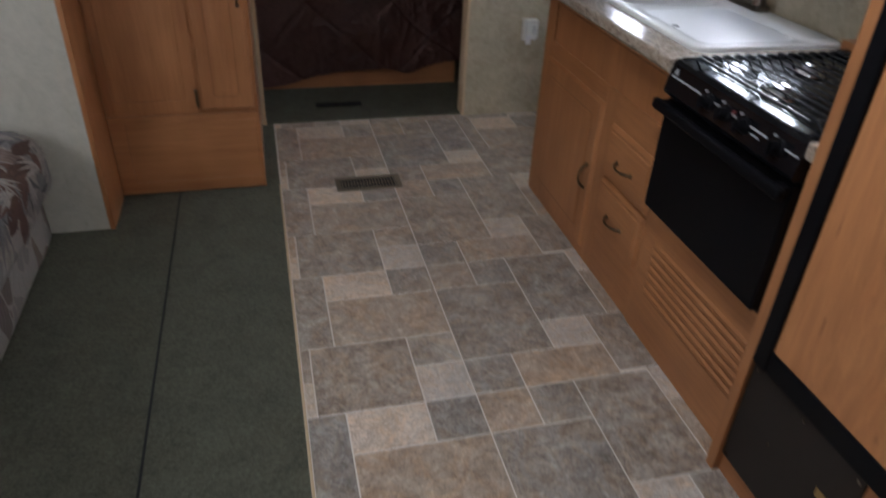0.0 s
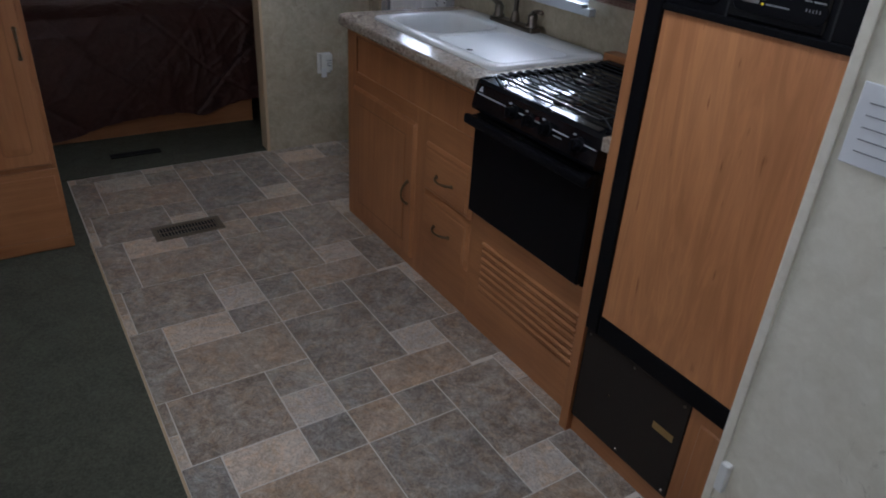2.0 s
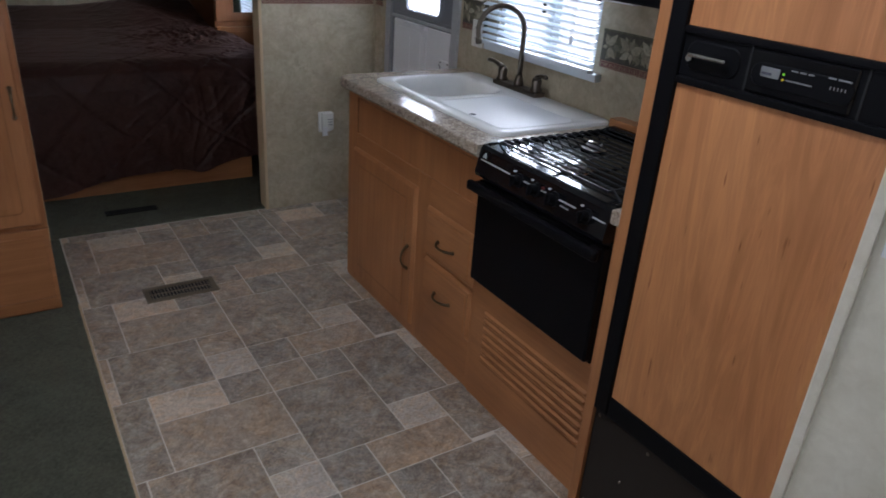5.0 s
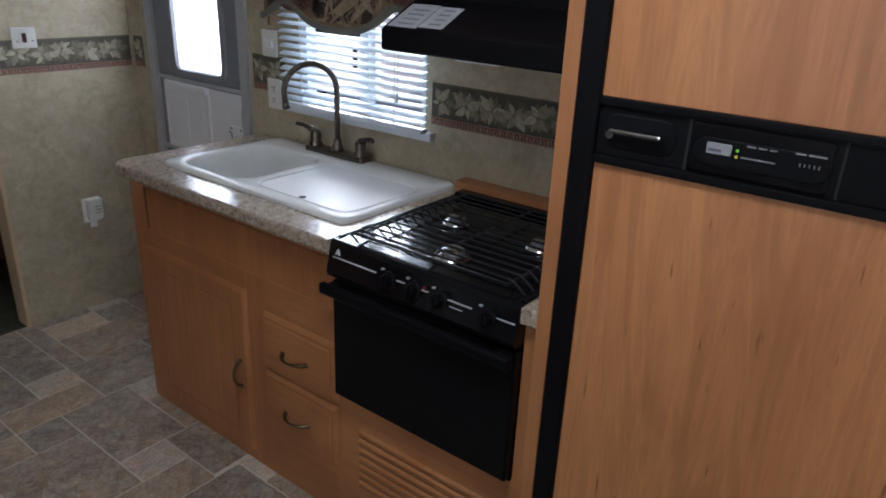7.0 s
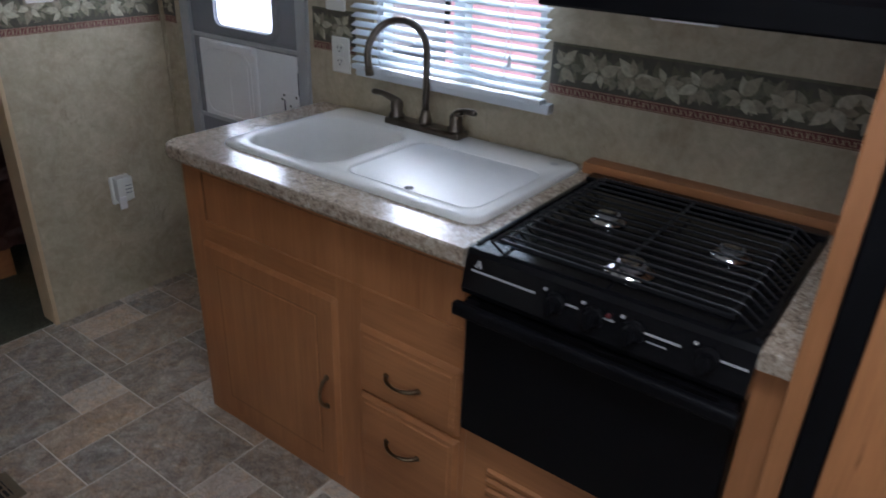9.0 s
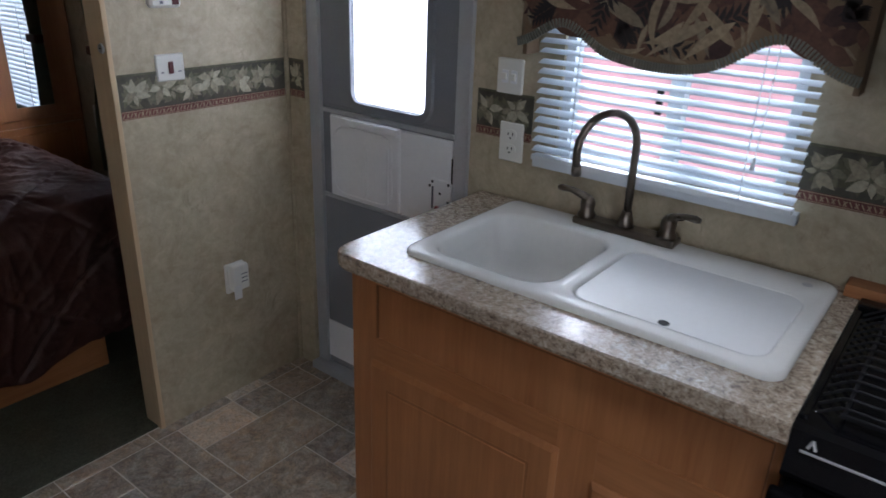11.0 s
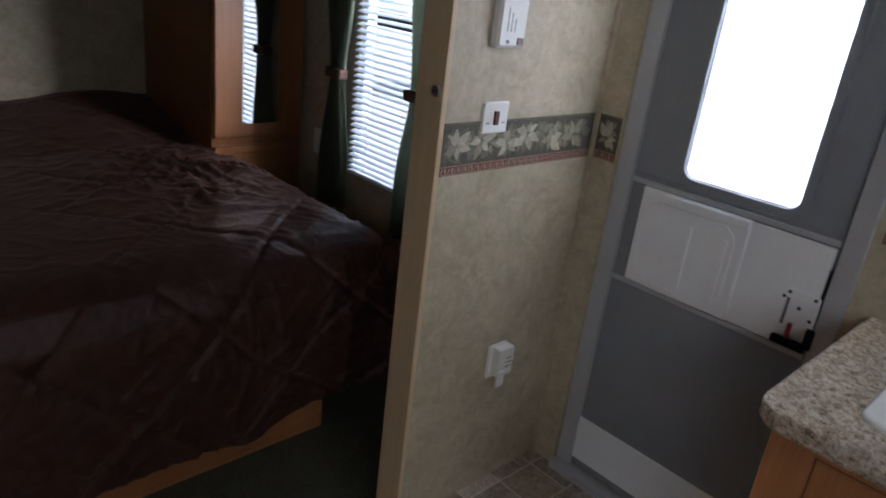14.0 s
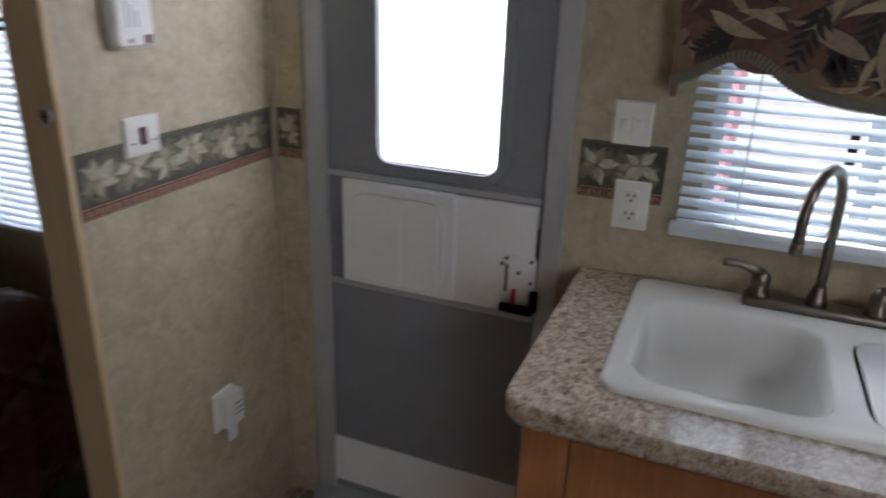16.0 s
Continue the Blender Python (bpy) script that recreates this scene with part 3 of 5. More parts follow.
for y0, y1, z0, z1 in ((1.772, 2.636, 0.802, 0.834), (2.148, 2.636, 0.592, 0.66), (1.772, 2.062, 0.556, 0.66), (1.772, 2.062, 0.366, 0.392), (2.148, 2.636, 0.0, 0.05), (1.772, 2.062, 0.0, 0.192)):
    part("rail", box(CABX - 0.0070, CABX + 0.01, y0, y1, z0, z1, 0.0015), oak_y, base)
door = flat_door_x(base, "door", CABX - 0.002, 2.140, 2.652, 0.042, 0.602, 0.058)
bail_pull(door, (CABX - 0.02, 2.176, 0.318), (0, 0, 1), 0.09)
for z0, z1 in ((0.384, 0.564), (0.184, 0.372)):
    d = flat_door_x(base, "drawer_front", CABX - 0.002, 1.768, 2.066, z0, z1, 0.0)
    part("edge_line", slab_x(CABX - 0.0225, CABX - 0.019, 1.788, 2.046, z0 + 0.02, z1 - 0.02, 0.003, 0.003), oak_y, d)
    bail_pull(d, (CABX - 0.022, 1.925, (z0 + z1) / 2 - 0.010), (0, 1, 0), 0.095)
part("false_front", slab_x(CABX - 0.0015, CABX + 0.004, 1.774, 2.634, 0.6604, 0.7996, 0.002, 0.001), oak, base)

# gap shade around the false front, painted as thin strips of darker oak
line_shade = wood("gap_shade_oak", (0.15, 0.06, 0.022), (0.22, 0.092, 0.036), "y")
for y0, y1, z0, z1 in ((1.772, 2.636, 0.7998, 0.8018), (2.6342, 2.6358, 0.662, 0.80), (1.7722, 1.7738, 0.662, 0.80)):
    part("gap_shade_line", box(CABX - 0.0074, CABX + 0.002, y0, y1, z0, z1), line_shade, base)
low = thing("range_base_cabinet", (1.45, 1.5, 0), "honey oak panel with a louvred vent under the range", "cabinet")
part("carcass", box(CABX, KX - 0.002, 1.168, 1.7525, 0.0, 0.432, 0.002), oak, low)
part("face_panel", slab_x(CABX - 0.012, CABX, 1.168, 1.7515, 0.0, 0.432, 0.002, 0.002), oak_y, low)
part("filler", box(CABX - 0.016, KX - 0.002, 1.168, 1.2195, 0.432, 0.836, 0.002), oak, low)
for k in range(7):
    z = 0.162 + 0.0275 * k
    part("louver", slab_x(CABX - 0.018, CABX - 0.010, 1.215, 1.690, z, z + 0.018, 0.008, 0.006), oak_y, low)
    # shade between louvres, painted as a darker strip
    part("louver_gap_shade", box(CABX - 0.0135, CABX - 0.008, 1.215, 1.690, z - 0.0075, z - 0.002), groove_shade_wood, low)

# worktop with a rounded front corner and the cut-out for the sink
SX0, SX1, SY0, SY1 = 1.216, 1.694, 1.794, 2.612


def filled(bm, loops, z):
    edges, rings = [], []
    for loop in loops:
        vs = [bm.verts.new((x, y, z)) for x, y in loop]
        edges += [bm.edges.new((vs[k], vs[(k + 1) % len(vs)])) for k in range(len(vs))]
        rings.append(vs)
    bmesh.ops.triangle_fill(bm, use_beauty=True, use_dissolve=False, edges=edges)
    return rings


def loop_counter(inset, y_end=2.744, r=0.055):
    y0, y1, x0, x1 = 1.7535, y_end - inset, 1.116 + inset, KX
    out = [(x1, y0), (x1, y1)]
    out += [(x0 + r - r * math.sin(radians(a)), y1 - r + r * math.cos(radians(a))) for a in range(0, 91, 15)]
    out += [(x0, y0)]
    return out


def skirt(bm, ring, loops):
    """Carries a ring of vertices on through further loops of points."""
    last = ring
    for loop in loops:
        nxt = [bm.verts.new(p) for p in loop]
        for k in range(len(nxt)):
            bm.faces.new((last[k], last[(k + 1) % len(nxt)], nxt[(k + 1) % len(nxt)], nxt[k]))
        last = nxt
    return last


bm = bmesh.new()
hole = rounded(SX0 + 0.02, SX1 - 0.02, SY0 + 0.02, SY1 - 0.02, 0.05)
rings = filled(bm, [loop_counter(0.006), hole], TOP)
last = skirt(bm, rings[0], [[(x, y, z) for x, y in loop_counter(i)] for i, z in ((0.0015, TOP - 0.003), (0.0, TOP - 0.009), (0.0, TOP - 0.03), (0.003, TOP - 0.037), (0.012, TOP - 0.0385))])
counter = whole("worktop", bm, laminate, "speckled beige stone-look laminate worktop with rounded edge", "worktop")
whole("worktop_strip", box(1.128, KX, 1.168, 1.2195, TOP - 0.035, TOP, 0.004), laminate, "narrow speckled laminate strip beside the range", "worktop")
whole("backsplash_strip", box(1.664, KX, 1.168, 1.785, TOP + 0.0005, TOP + 0.028, 0.004), oak_y, "honey oak strip behind the range", "trim")

# sink
sink = thing("sink", (1.4, 2.2, TOP), "white double sink set in the worktop, one bowl covered", "sink")
bm = bmesh.new()
RIM = TOP + 0.012
bowl = rounded(1.248, 1.602, 2.250, 2.582, 0.075, 6)
well = rounded(1.256, 1.572, 1.828, 2.222, 0.05, 6)
outer = rounded(SX0 + 0.008, SX1 - 0.008, SY0 + 0.008, SY1 - 0.008, 0.035, 6)
rings = filled(bm, [outer, bowl, well], RIM)


def grow(loop, d):
    cx, cy = sum(p[0] for p in loop) / len(loop), sum(p[1] for p in loop) / len(loop)
    hx, hy = max(abs(p[0] - cx) for p in loop), max(abs(p[1] - cy) for p in loop)
    return [(cx + (x - cx) * (hx + d) / hx, cy + (y - cy) * (hy + d) / hy) for x, y in loop]


skirt(bm, rings[0], [[(x, y, RIM - dz) for x, y in grow(outer, d)] for d, dz in ((0.005, 0.002), (0.008, 0.006), (0.008, 0.0125))])
last = skirt(bm, rings[1], [[(x, y, RIM - dz) for x, y in grow(bowl, -d)] for d, dz in ((0.006, 0.002), (0.011, 0.009), (0.018, 0.05), (0.026, 0.10), (0.042, 0.135), (0.07, 0.15), (0.10, 0.155))])
bm.faces.new(last)
last = skirt(bm, rings[2], [[(x, y, RIM - dz) for x, y in grow(well, -d)] for d, dz in ((0.004, 0.002), (0.007, 0.008), (0.02, 0.12), (0.05, 0.14))])
bm.faces.new(last)
part("basin", bm, porcelain, sink, "glossy white basin", smooth=True)
bm = bmesh.new()
cov = rounded(1.260, 1.568, 1.832, 2.208, 0.040, 6)
stack(bm, [[(x, y, RIM - 0.012) for x, y in cov], [(x, y, RIM - 0.003) for x, y in cov], [(x, y, RIM - 0.001) for x, y in grow(cov, -0.003)]])
part("cover", bm, cover_white, sink, "white cover board over the second bowl")
part("finger_hole", tube([(1.276, 2.016, RIM - 0.0014), (1.276, 2.016, RIM - 0.0004)], 0.011, 14), dark_gap, sink)
part("drain", tube([(1.42, 2.41, RIM - 0.1495), (1.42, 2.41, RIM - 0.146)], [0.04, 0.034], 20), chrome, sink, "chrome drain")
part("drain_hole", tube([(1.42, 2.41, RIM - 0.1462), (1.42, 2.41, RIM - 0.1452)], 0.022, 16), dark_gap, sink)
part("maker_plate", tube([(1.642, 1.85, RIM - 0.0005), (1.642, 1.85, RIM + 0.0006)], 0.011, 14), aluminium, sink)

# faucet
tap = thing("faucet", (1.662, 2.276, RIM), "brushed bronze gooseneck faucet with two lever handles", "faucet")
FX, FY = 1.656, 2.270
part("deck_plate", box(FX - 0.026, FX + 0.026, FY - 0.132, FY + 0.132, RIM - 0.001, RIM + 0.018, 0.008, 3), bronze, tap, smooth=True)
arc = [(FX, FY, RIM + 0.015), (FX, FY, RIM + 0.20)]
yaw = radians(155)
R = 0.086
for k in range(0, 13):
    a = math.pi * k / 12 * 1.06
    r = R - R * math.cos(a)
    arc.append((FX + r * math.cos(yaw), FY + r * math.sin(yaw), RIM + 0.215 + R * math.sin(a)))
e = arc[-1]
arc.append((e[0] + 0.004, e[1], e[2] - 0.02))
spout = part("spout", tube(arc, 0.0095, 14), bronze, tap, smooth=True)
part("spout_tip", tube([(e[0] + 0.002, e[1], e[2] - 0.012), (e[0] + 0.006, e[1], e[2] - 0.034)], [0.0115, 0.012], 14), bronze, spout, smooth=True)
part("spout_collar", tube([(FX, FY, RIM + 0.016), (FX, FY, RIM + 0.03), (FX, FY, RIM + 0.05), (FX, FY, RIM + 0.058)], [0.021, 0.019, 0.0135, 0.0115], 16), bronze, tap, smooth=True)
for s in (-1, 1):
    y = FY + s * 0.105
    lever = part("lever", tube([(FX, y, RIM + 0.062), (FX - 0.008, y + s * 0.012, RIM + 0.072), (FX - 0.014, y + s * 0.042, RIM + 0.082), (FX - 0.018, y + s * 0.066, RIM + 0.083), (FX - 0.020, y + s * 0.076, RIM + 0.082)],
                               [0.013, 0.0105, 0.0075, 0.009, 0.006], 12), bronze, tap, smooth=True)
    part("valve_body", tube([(FX, y, RIM + 0.016), (FX, y, RIM + 0.026), (FX, y, RIM + 0.034), (FX, y, RIM + 0.05), (FX, y, RIM + 0.06), (FX, y, RIM + 0.072)],
                            [0.024, 0.023, 0.017, 0.019, 0.018, 0.009], 16), bronze, tap, smooth=True)

# gas range
rg = thing("gas_range", (1.40, 1.486, 0.434), "glossy black gas range with three burners and wire grate", "stove")
RY0, RY1 = 1.2215, 1.7505
part("oven_body", box(1.150, 1.655, RY0, RY1, 0.434, 0.857, 0.003), black_glass, rg)
part("oven_door", slab_x(1.128, 1.150, RY0 + 0.001, RY1 - 0.001, 0.442, 0.768, 0.006, 0.005), black_glass, rg, "matte black oven door")
hd = part("oven_handle", box(1.092, 1.112, RY0 - 0.004, RY1 + 0.010, 0.740, 0.768, 0.009, 3), black_plastic, rg, "thick black oven handle", smooth=True)
for y in (RY0 + 0.02, RY1 - 0.02):
    part("bracket", box(1.10, 1.130, y - 0.014, y + 0.014, 0.738, 0.766, 0.003), black_plastic, hd)
bm = bmesh.new()
prof = [(1.117, 0.784), (1.114, 0.794), (1.129, 0.863), (1.137, 0.872), (1.18, 0.8745), (1.18, 0.784)]
stack(bm, [[(x, RY0 - 0.002, z) for x, z in prof], [(x, RY1 + 0.002, z) for x, z in prof]])
panel = part("control_panel", bm, black_gloss, rg, "sloping glossy black control panel")
slope = Vector((-0.978, 0, 0.207))
for k, y in enumerate((1.556, 1.482, 1.41, 1.287)):
    c = Vector((1.1215, y, 0.829))
    kn = part("knob", tube([c, c + slope * 0.006, c + slope * 0.008, c + slope * 0.026], [0.020, 0.019, 0.0145, 0.012], 18), black_plastic, panel)
    part("knob_grip", box(c.x - 0.032, c.x - 0.014, y - 0.0035, y + 0.0035, c.z - 0.012, c.z + 0.018, 0.002), black_plastic, kn)
    part("knob_mark", box(c.x - 0.0022, c.x + 0.004, y + 0.018, y + 0.025, 0.8475, 0.8505), pale_ink, panel)
part("igniter", tube([(1.1235, 1.455, 0.842), (1.1165, 1.455, 0.8432)], 0.004, 12), igniter_red, panel, "red igniter button")
for y0, y1, z in ((1.598, 1.735, 0.833), (1.512, 1.535, 0.833), (1.445, 1.465, 0.833), (1.33, 1.392, 0.833), (1.352, 1.385, 0.820), (1.226, 1.27, 0.833)):
    part("legend_bar", box(1.1192, 1.126, y0, y1, z, z + 0.0024), pale_ink, panel)
bm = bmesh.new()
for a, b in (((1.715, 0.842), (1.7205, 0.855)), ((1.726, 0.842), (1.7205, 0.855))):
    tube([(1.1215, a[0], a[1]), (1.1245, b[0], b[1])], 0.0026, 6, bm)
part("emblem", bm, pale_ink, panel)
# cooktop with raised edges
part("raised_edge", box(1.15, 1.64, RY0, RY0 + 0.012, 0.867, 0.877, 0.004), black_gloss, rg)
part("raised_edge", box(1.15, 1.64, RY1 - 0.012, RY1, 0.867, 0.877, 0.004), black_gloss, rg)
part("cooktop", box(1.142, 1.655, RY0, RY1, 0.856, 0.869, 0.004), black_gloss, rg, "glossy black enamel cooktop")
part("rear_ledge", box(1.615, 1.657, RY0, RY1, 0.867, 0.884, 0.005), black_gloss, rg)
for x, y, r in ((1.245, 1.475, 0.044), (1.43, 1.605, 0.038), (1.43, 1.352, 0.038)):
    bu = part("burner", tube([(x, y, 0.869), (x, y, 0.875), (x, y, 0.880), (x, y, 0.882)], [r * 1.05, r, r * 0.75, r * 0.7], 24), chrome, rg, "chrome burner bowl", smooth=True)
    part("burner_head", tube([(x, y, 0.880), (x, y, 0.8880), (x, y, 0.8900)], [r * 0.6, r * 0.6, r * 0.45], 20), aluminium, bu)
    part("burner_cap", tube([(x, y, 0.8895), (x, y, 0.8940), (x, y, 0.8950)], [r * 0.5, r * 0.48, r * 0.3], 20), chrome, bu)
grate = part("grate", box(1.160, 1.166, RY0 + 0.05, RY1 - 0.05, 0.888, 0.8945, 0.002), black_iron, rg, "black wire grate")
for y in (RY0 + 0.055, 1.486, RY1 - 0.055):
    part("cross_bar", box(1.166, 1.60, y - 0.0025, y + 0.0025, 0.888, 0.8925, 0.0015), black_iron, grate)
for k in range(14):
    x = 1.178 + 0.0322 * k
    pts = [(x, RY0 + 0.016, 0.871), (x, RY0 + 0.046, 0.893), (x, RY0 + 0.056, 0.8955), (x, RY1 - 0.056, 0.8955), (x, RY1 - 0.046, 0.893), (x, RY1 - 0.016, 0.871)]
    part("grate_rod", tube(pts, 0.0026, 6), black_iron, grate)

# range hood
hood = thing("range_hood", (1.5, 1.508, 1.31), "black range hood under the wall cabinet with papers on it", "hood")
prof = [(KX, 1.300), (1.285, 1.300), (1.280, 1.304), (1.280, 1.346), (1.288, 1.352), (1.40, 1.41), (1.40, 1.47), (KX, 1.47)]
bm = bmesh.new()
stack(bm, [[(x, 1.168, z) for x, z in prof], [(x, 1.732, z) for x, z in prof]])
part("canopy", bm, black_plastic, hood)
part("filter", box(1.36, 1.66, 1.28, 1.66, 1.294, 1.301, 0.002), aluminium, hood, "metal grease filter")
part("lamp_lens", box(1.295, 1.345, 1.42, 1.53, 1.295, 1.301, 0.002), panel_white, hood)
wall_cab = thing("wall_cabinet", (1.57, 1.508, 1.47), "honey oak wall cabinet above the range hood", "cabinet")
part("body", box(1.42, KX, 1.168, 1.77, 1.472, ROOF, 0.002), oak, wall_cab)
raised_door_x(wall_cab, "door", 1.42, 1.178, 1.76, 1.485, ROOF - 0.03)
for y0, y1, x0, x1, z0 in ((1.640, 1.722, 1.289, 1.385, 1.3525), (1.570, 1.637, 1.295, 1.38, 1.3555)):
    sh = bmesh.new()
    tilt = pose(x0, 0, z0 + 0.001, 0, -26.9, 0)
    tmp = box(0, (x1 - x0) * 1.05, y0, y1, 0, 0.0012)
    add(sh, tmp, tilt)
    leaflet = tagged(new("leaflet", make_mesh("leaflet", sh, leaflet_grey)), "white printed leaflet lying on the range hood", "paper")
    for k in range(4):
        ln = bmesh.new()
        add(ln, box(0.012 + 0.02 * k, 0.018 + 0.02 * k, y0 + 0.015, y1 - 0.02, 0.0012, 0.0016), tilt)
        part("text_line", ln, dim_ink, leaflet)

# refrigerator
whole("fridge_side_panel", box(1.100, KX, 1.1375, 1.1675, 0.0, ROOF, 0.003), oak, "honey oak panel between range and refrigerator", "panel")
fr = thing("refrigerator", (1.4, 0.85, 0.376), "wood-panelled absorption refrigerator with black trim and control strip", "refrigerator")
FR0, FR1, FD = 0.535, 1.136, 1.107
part("case", box(FD + 0.03, KX - 0.01, FR0, FR1, 0.376, 1.98, 0.003), black_plastic, fr)
part("side_trim", box(FD - 0.010, FD + 0.031, 1.094, FR1, 0.376, 1.98, 0.006, 3), black_plastic, fr, "black edge trim")
part("bottom_trim", box(FD - 0.006, FD + 0.031, FR0, 1.094, 0.376, 0.431, 0.005), black_plastic, fr)
ld = part("lower_door", box(FD, FD + 0.031, FR0 + 0.005, 1.094, 0.431, 1.194, 0.002), fridge_wood, fr, "orange wood laminate lower door")
ud = part("upper_door", box(FD, FD + 0.031, FR0 + 0.005, 1.094, 1.302, 1.96, 0.002), fridge_wood, fr, "orange wood laminate freezer door")
part("door_trim", box(FD - 0.008, FD + 0.031, FR0, 1.094, 1.194, 1.208, 0.003), black_plastic, ld)
part("door_trim", box(FD - 0.008, FD + 0.031, FR0, 1.094, 1.289, 1.302, 0.003), black_plastic, ud)
cs = part("control_strip", box(FD - 0.002, FD + 0.031, FR0, 1.094, 1.208, 1.289, 0.003), black_plastic, fr, "black control strip")
part("display_housing", slab_x(FD - 0.007, FD, 0.748, 0.942, 1.212, 1.286, 0.006, 0.003), black_gloss, cs)
part("housing_oval", slab_x(FD - 0.0085, FD - 0.006, 0.747, 0.935, 1.225, 1.267, 0.020, 0.002), black_plastic, cs)
part("display", slab_x(FD - 0.0098, FD - 0.008, 0.879, 0.915, 1.243, 1.26, 0.002, 0.0006), aluminium, cs, "pale grey display")
part("display_mark", box(FD - 0.0104, FD - 0.0096, 0.893, 0.912, 1.247, 1.2515), ink, cs)
led_green = material("green_indicator", 0.3, colour=(0.25, 0.75, 0.04))
led_amber = material("amber_indicator", 0.3, colour=(0.75, 0.6, 0.03))
for z, mat in ((1.2535, led_green), (1.2445, led_amber)):
    part("indicator", tube([(FD - 0.008, 0.871, z), (FD - 0.0102, 0.871, z)], 0.0024, 8), mat, cs)
for y0, y1, z in ((0.847, 0.859, 1.261), (0.832, 0.843, 1.261), (0.818, 0.828, 1.261), (0.818, 0.865, 1.2438), (0.781, 0.794, 1.263), (0.755, 0.777, 1.263)):
    part("legend_bar", box(FD - 0.0096, FD - 0.008, y0, y1, z, z + 0.0024), dim_ink, cs)
for k in range(5):
    part("button", box(FD - 0.0098, FD - 0.008, 0.761 + 0.0062 * k, 0.7625 + 0.0062 * k, 1.247, 1.252), dim_ink, cs)
part("handle_pocket", slab_x(FD - 0.0045, FD, 0.962, 1.083, 1.222, 1.278, 0.022, 0.003), black_plastic, cs)
part("latch_handle", box(FD - 0.022, FD - 0.012, 0.982, 1.066, 1.249, 1.2565, 0.003), chrome, cs, "chrome latch bar")
part("latch_boss", tube([(FD - 0.003, 1.067, 1.246), (FD - 0.016, 1.067, 1.246)], 0.007, 12), chrome, cs)
for y in (0.945, 0.735):
    part("strip_joint", box(FD - 0.0035, FD - 0.001, y - 0.002, y + 0.002, 1.204, 1.288), dark_gap, cs)

fp = thing("furnace_panel", (1.12, 0.96, 0.066), "dark brown metal furnace access panel with screws", "panel")
part("plate", box(1.110, 1.124, 0.785, 1.1365, 0.066, 0.370, 0.004), brown_metal, fp)
for y in (0.80, 0.96, 1.12):
    for z in (0.080, 0.356):
        part("screw", tube([(1.111, y, z), (1.1075, y, z)], [0.005, 0.003], 10), bronze, fp)
part("screw", tube([(1.111, 1.02, 0.22), (1.1075, 1.02, 0.22)], [0.005, 0.003], 10), bronze, fp)
part("rating_tag", box(1.1082, 1.1105, 0.807, 0.870, 0.236, 0.256), brass_tag, fp, "small brass rating tag")
fb_ = thing("plinth_cabinet", (1.3, 0.88, 0), "honey oak plinth and panel below the refrigerator", "cabinet")
part("plinth", box(1.125, KX, FR0, 1.1365, 0.0, 0.3755, 0.002), oak, fb_)
part("toe_board", box(1.120, 1.125, FR0, 1.1365, 0.0, 0.0655, 0.001), oak_y, fb_)
part("side_board", box(1.113, 1.125, FR0, 0.783, 0.0655, 0.375, 0.002), oak, fb_)
part("side_field", slab_x(1.108, 1.113, 0.60, 0.75, 0.095, 0.34, 0.003, 0.003), oak, fb_)

# entry door
ed = thing("entry_door", (KX, 3.13, 0), "grey entry door with hazed window, white sliding panel and kick plate", "door")
DF = KX + 0.002
part("door_skin", slab_x(DF - 0.002, KX + 0.03, DOOR_R + 0.004, DOOR_L - 0.004, 0.03, 1.03, 0.004, 0.002), door_grey, ed, "grey textured door skin")
WY0, WY1, WZ0, WZ1 = 2.957, 3.254, 1.055, 1.74
for y0, y1, z0, z1 in ((DOOR_R + 0.004, WY0, 1.03, 1.90), (WY1, DOOR_L - 0.004, 1.03, 1.90), (WY0, WY1, 1.03, WZ0), (WY0, WY1, WZ1, 1.90)):
    part("door_skin", box(DF - 0.002, KX + 0.03, y0, y1, z0, z1), door_grey, ed)
bm = bmesh.new()
lo = [rounded(WY0 - d, WY1 + d, WZ0 - d, WZ1 + d, 0.03 + d) for d in (0.03, 0.026, 0.004, 0.0)]
xs = (DF - 0.002, DF - 0.011, DF - 0.011, DF + 0.01)
stack(bm, [[(x, y, z) for y, z in loop] for x, loop in zip(xs, lo)], False, False)
part("window_frame", bm, door_grey, ed, "grey moulded window frame")
pane = part("hazed_pane", box(KX + 0.004, KX + 0.008, WY0 - 0.002, WY1 + 0.002, WZ0 - 0.002, WZ1 + 0.002), hazed, ed, "white hazed pane")
for z in (1.002, 0.706):
    part("cross_rail", box(DF - 0.010, DF - 0.001, DOOR_R + 0.006, DOOR_L - 0.006, z, z + 0.014, 0.003), frame_grey, ed, "metal cross rail")
sp = part("sliding_panel", slab_x(DF - 0.009, DF - 0.001, 2.848, 3.355, 0.722, 0.996, 0.004, 0.003), panel_white, ed, "white sliding screen panel")
part("sliding_cover", slab_x(DF - 0.017, DF - 0.008, 3.047, 3.355, 0.723, 1.000, 0.006, 0.004), panel_white, sp)
part("cover_lip", box(DF - 0.030, DF - 0.014, 3.047, 3.29, 0.975, 0.999, 0.006), panel_white, sp)
bm = bmesh.new()
tube([(DF - 0.017, y, z) for y, z in rounded(3.075, 3.337, 0.738, 0.968, 0.05)] + [(DF - 0.017, 3.337, 0.9)], 0.003, 6, bm)
part("cover_ridge", bm, panel_white, sp)
for y in (3.095, 3.195):
    part("cover_rib", box(DF - 0.0195, DF - 0.015, y - 0.004, y + 0.004, 0.74, 0.93, 0.002), panel_white, sp)
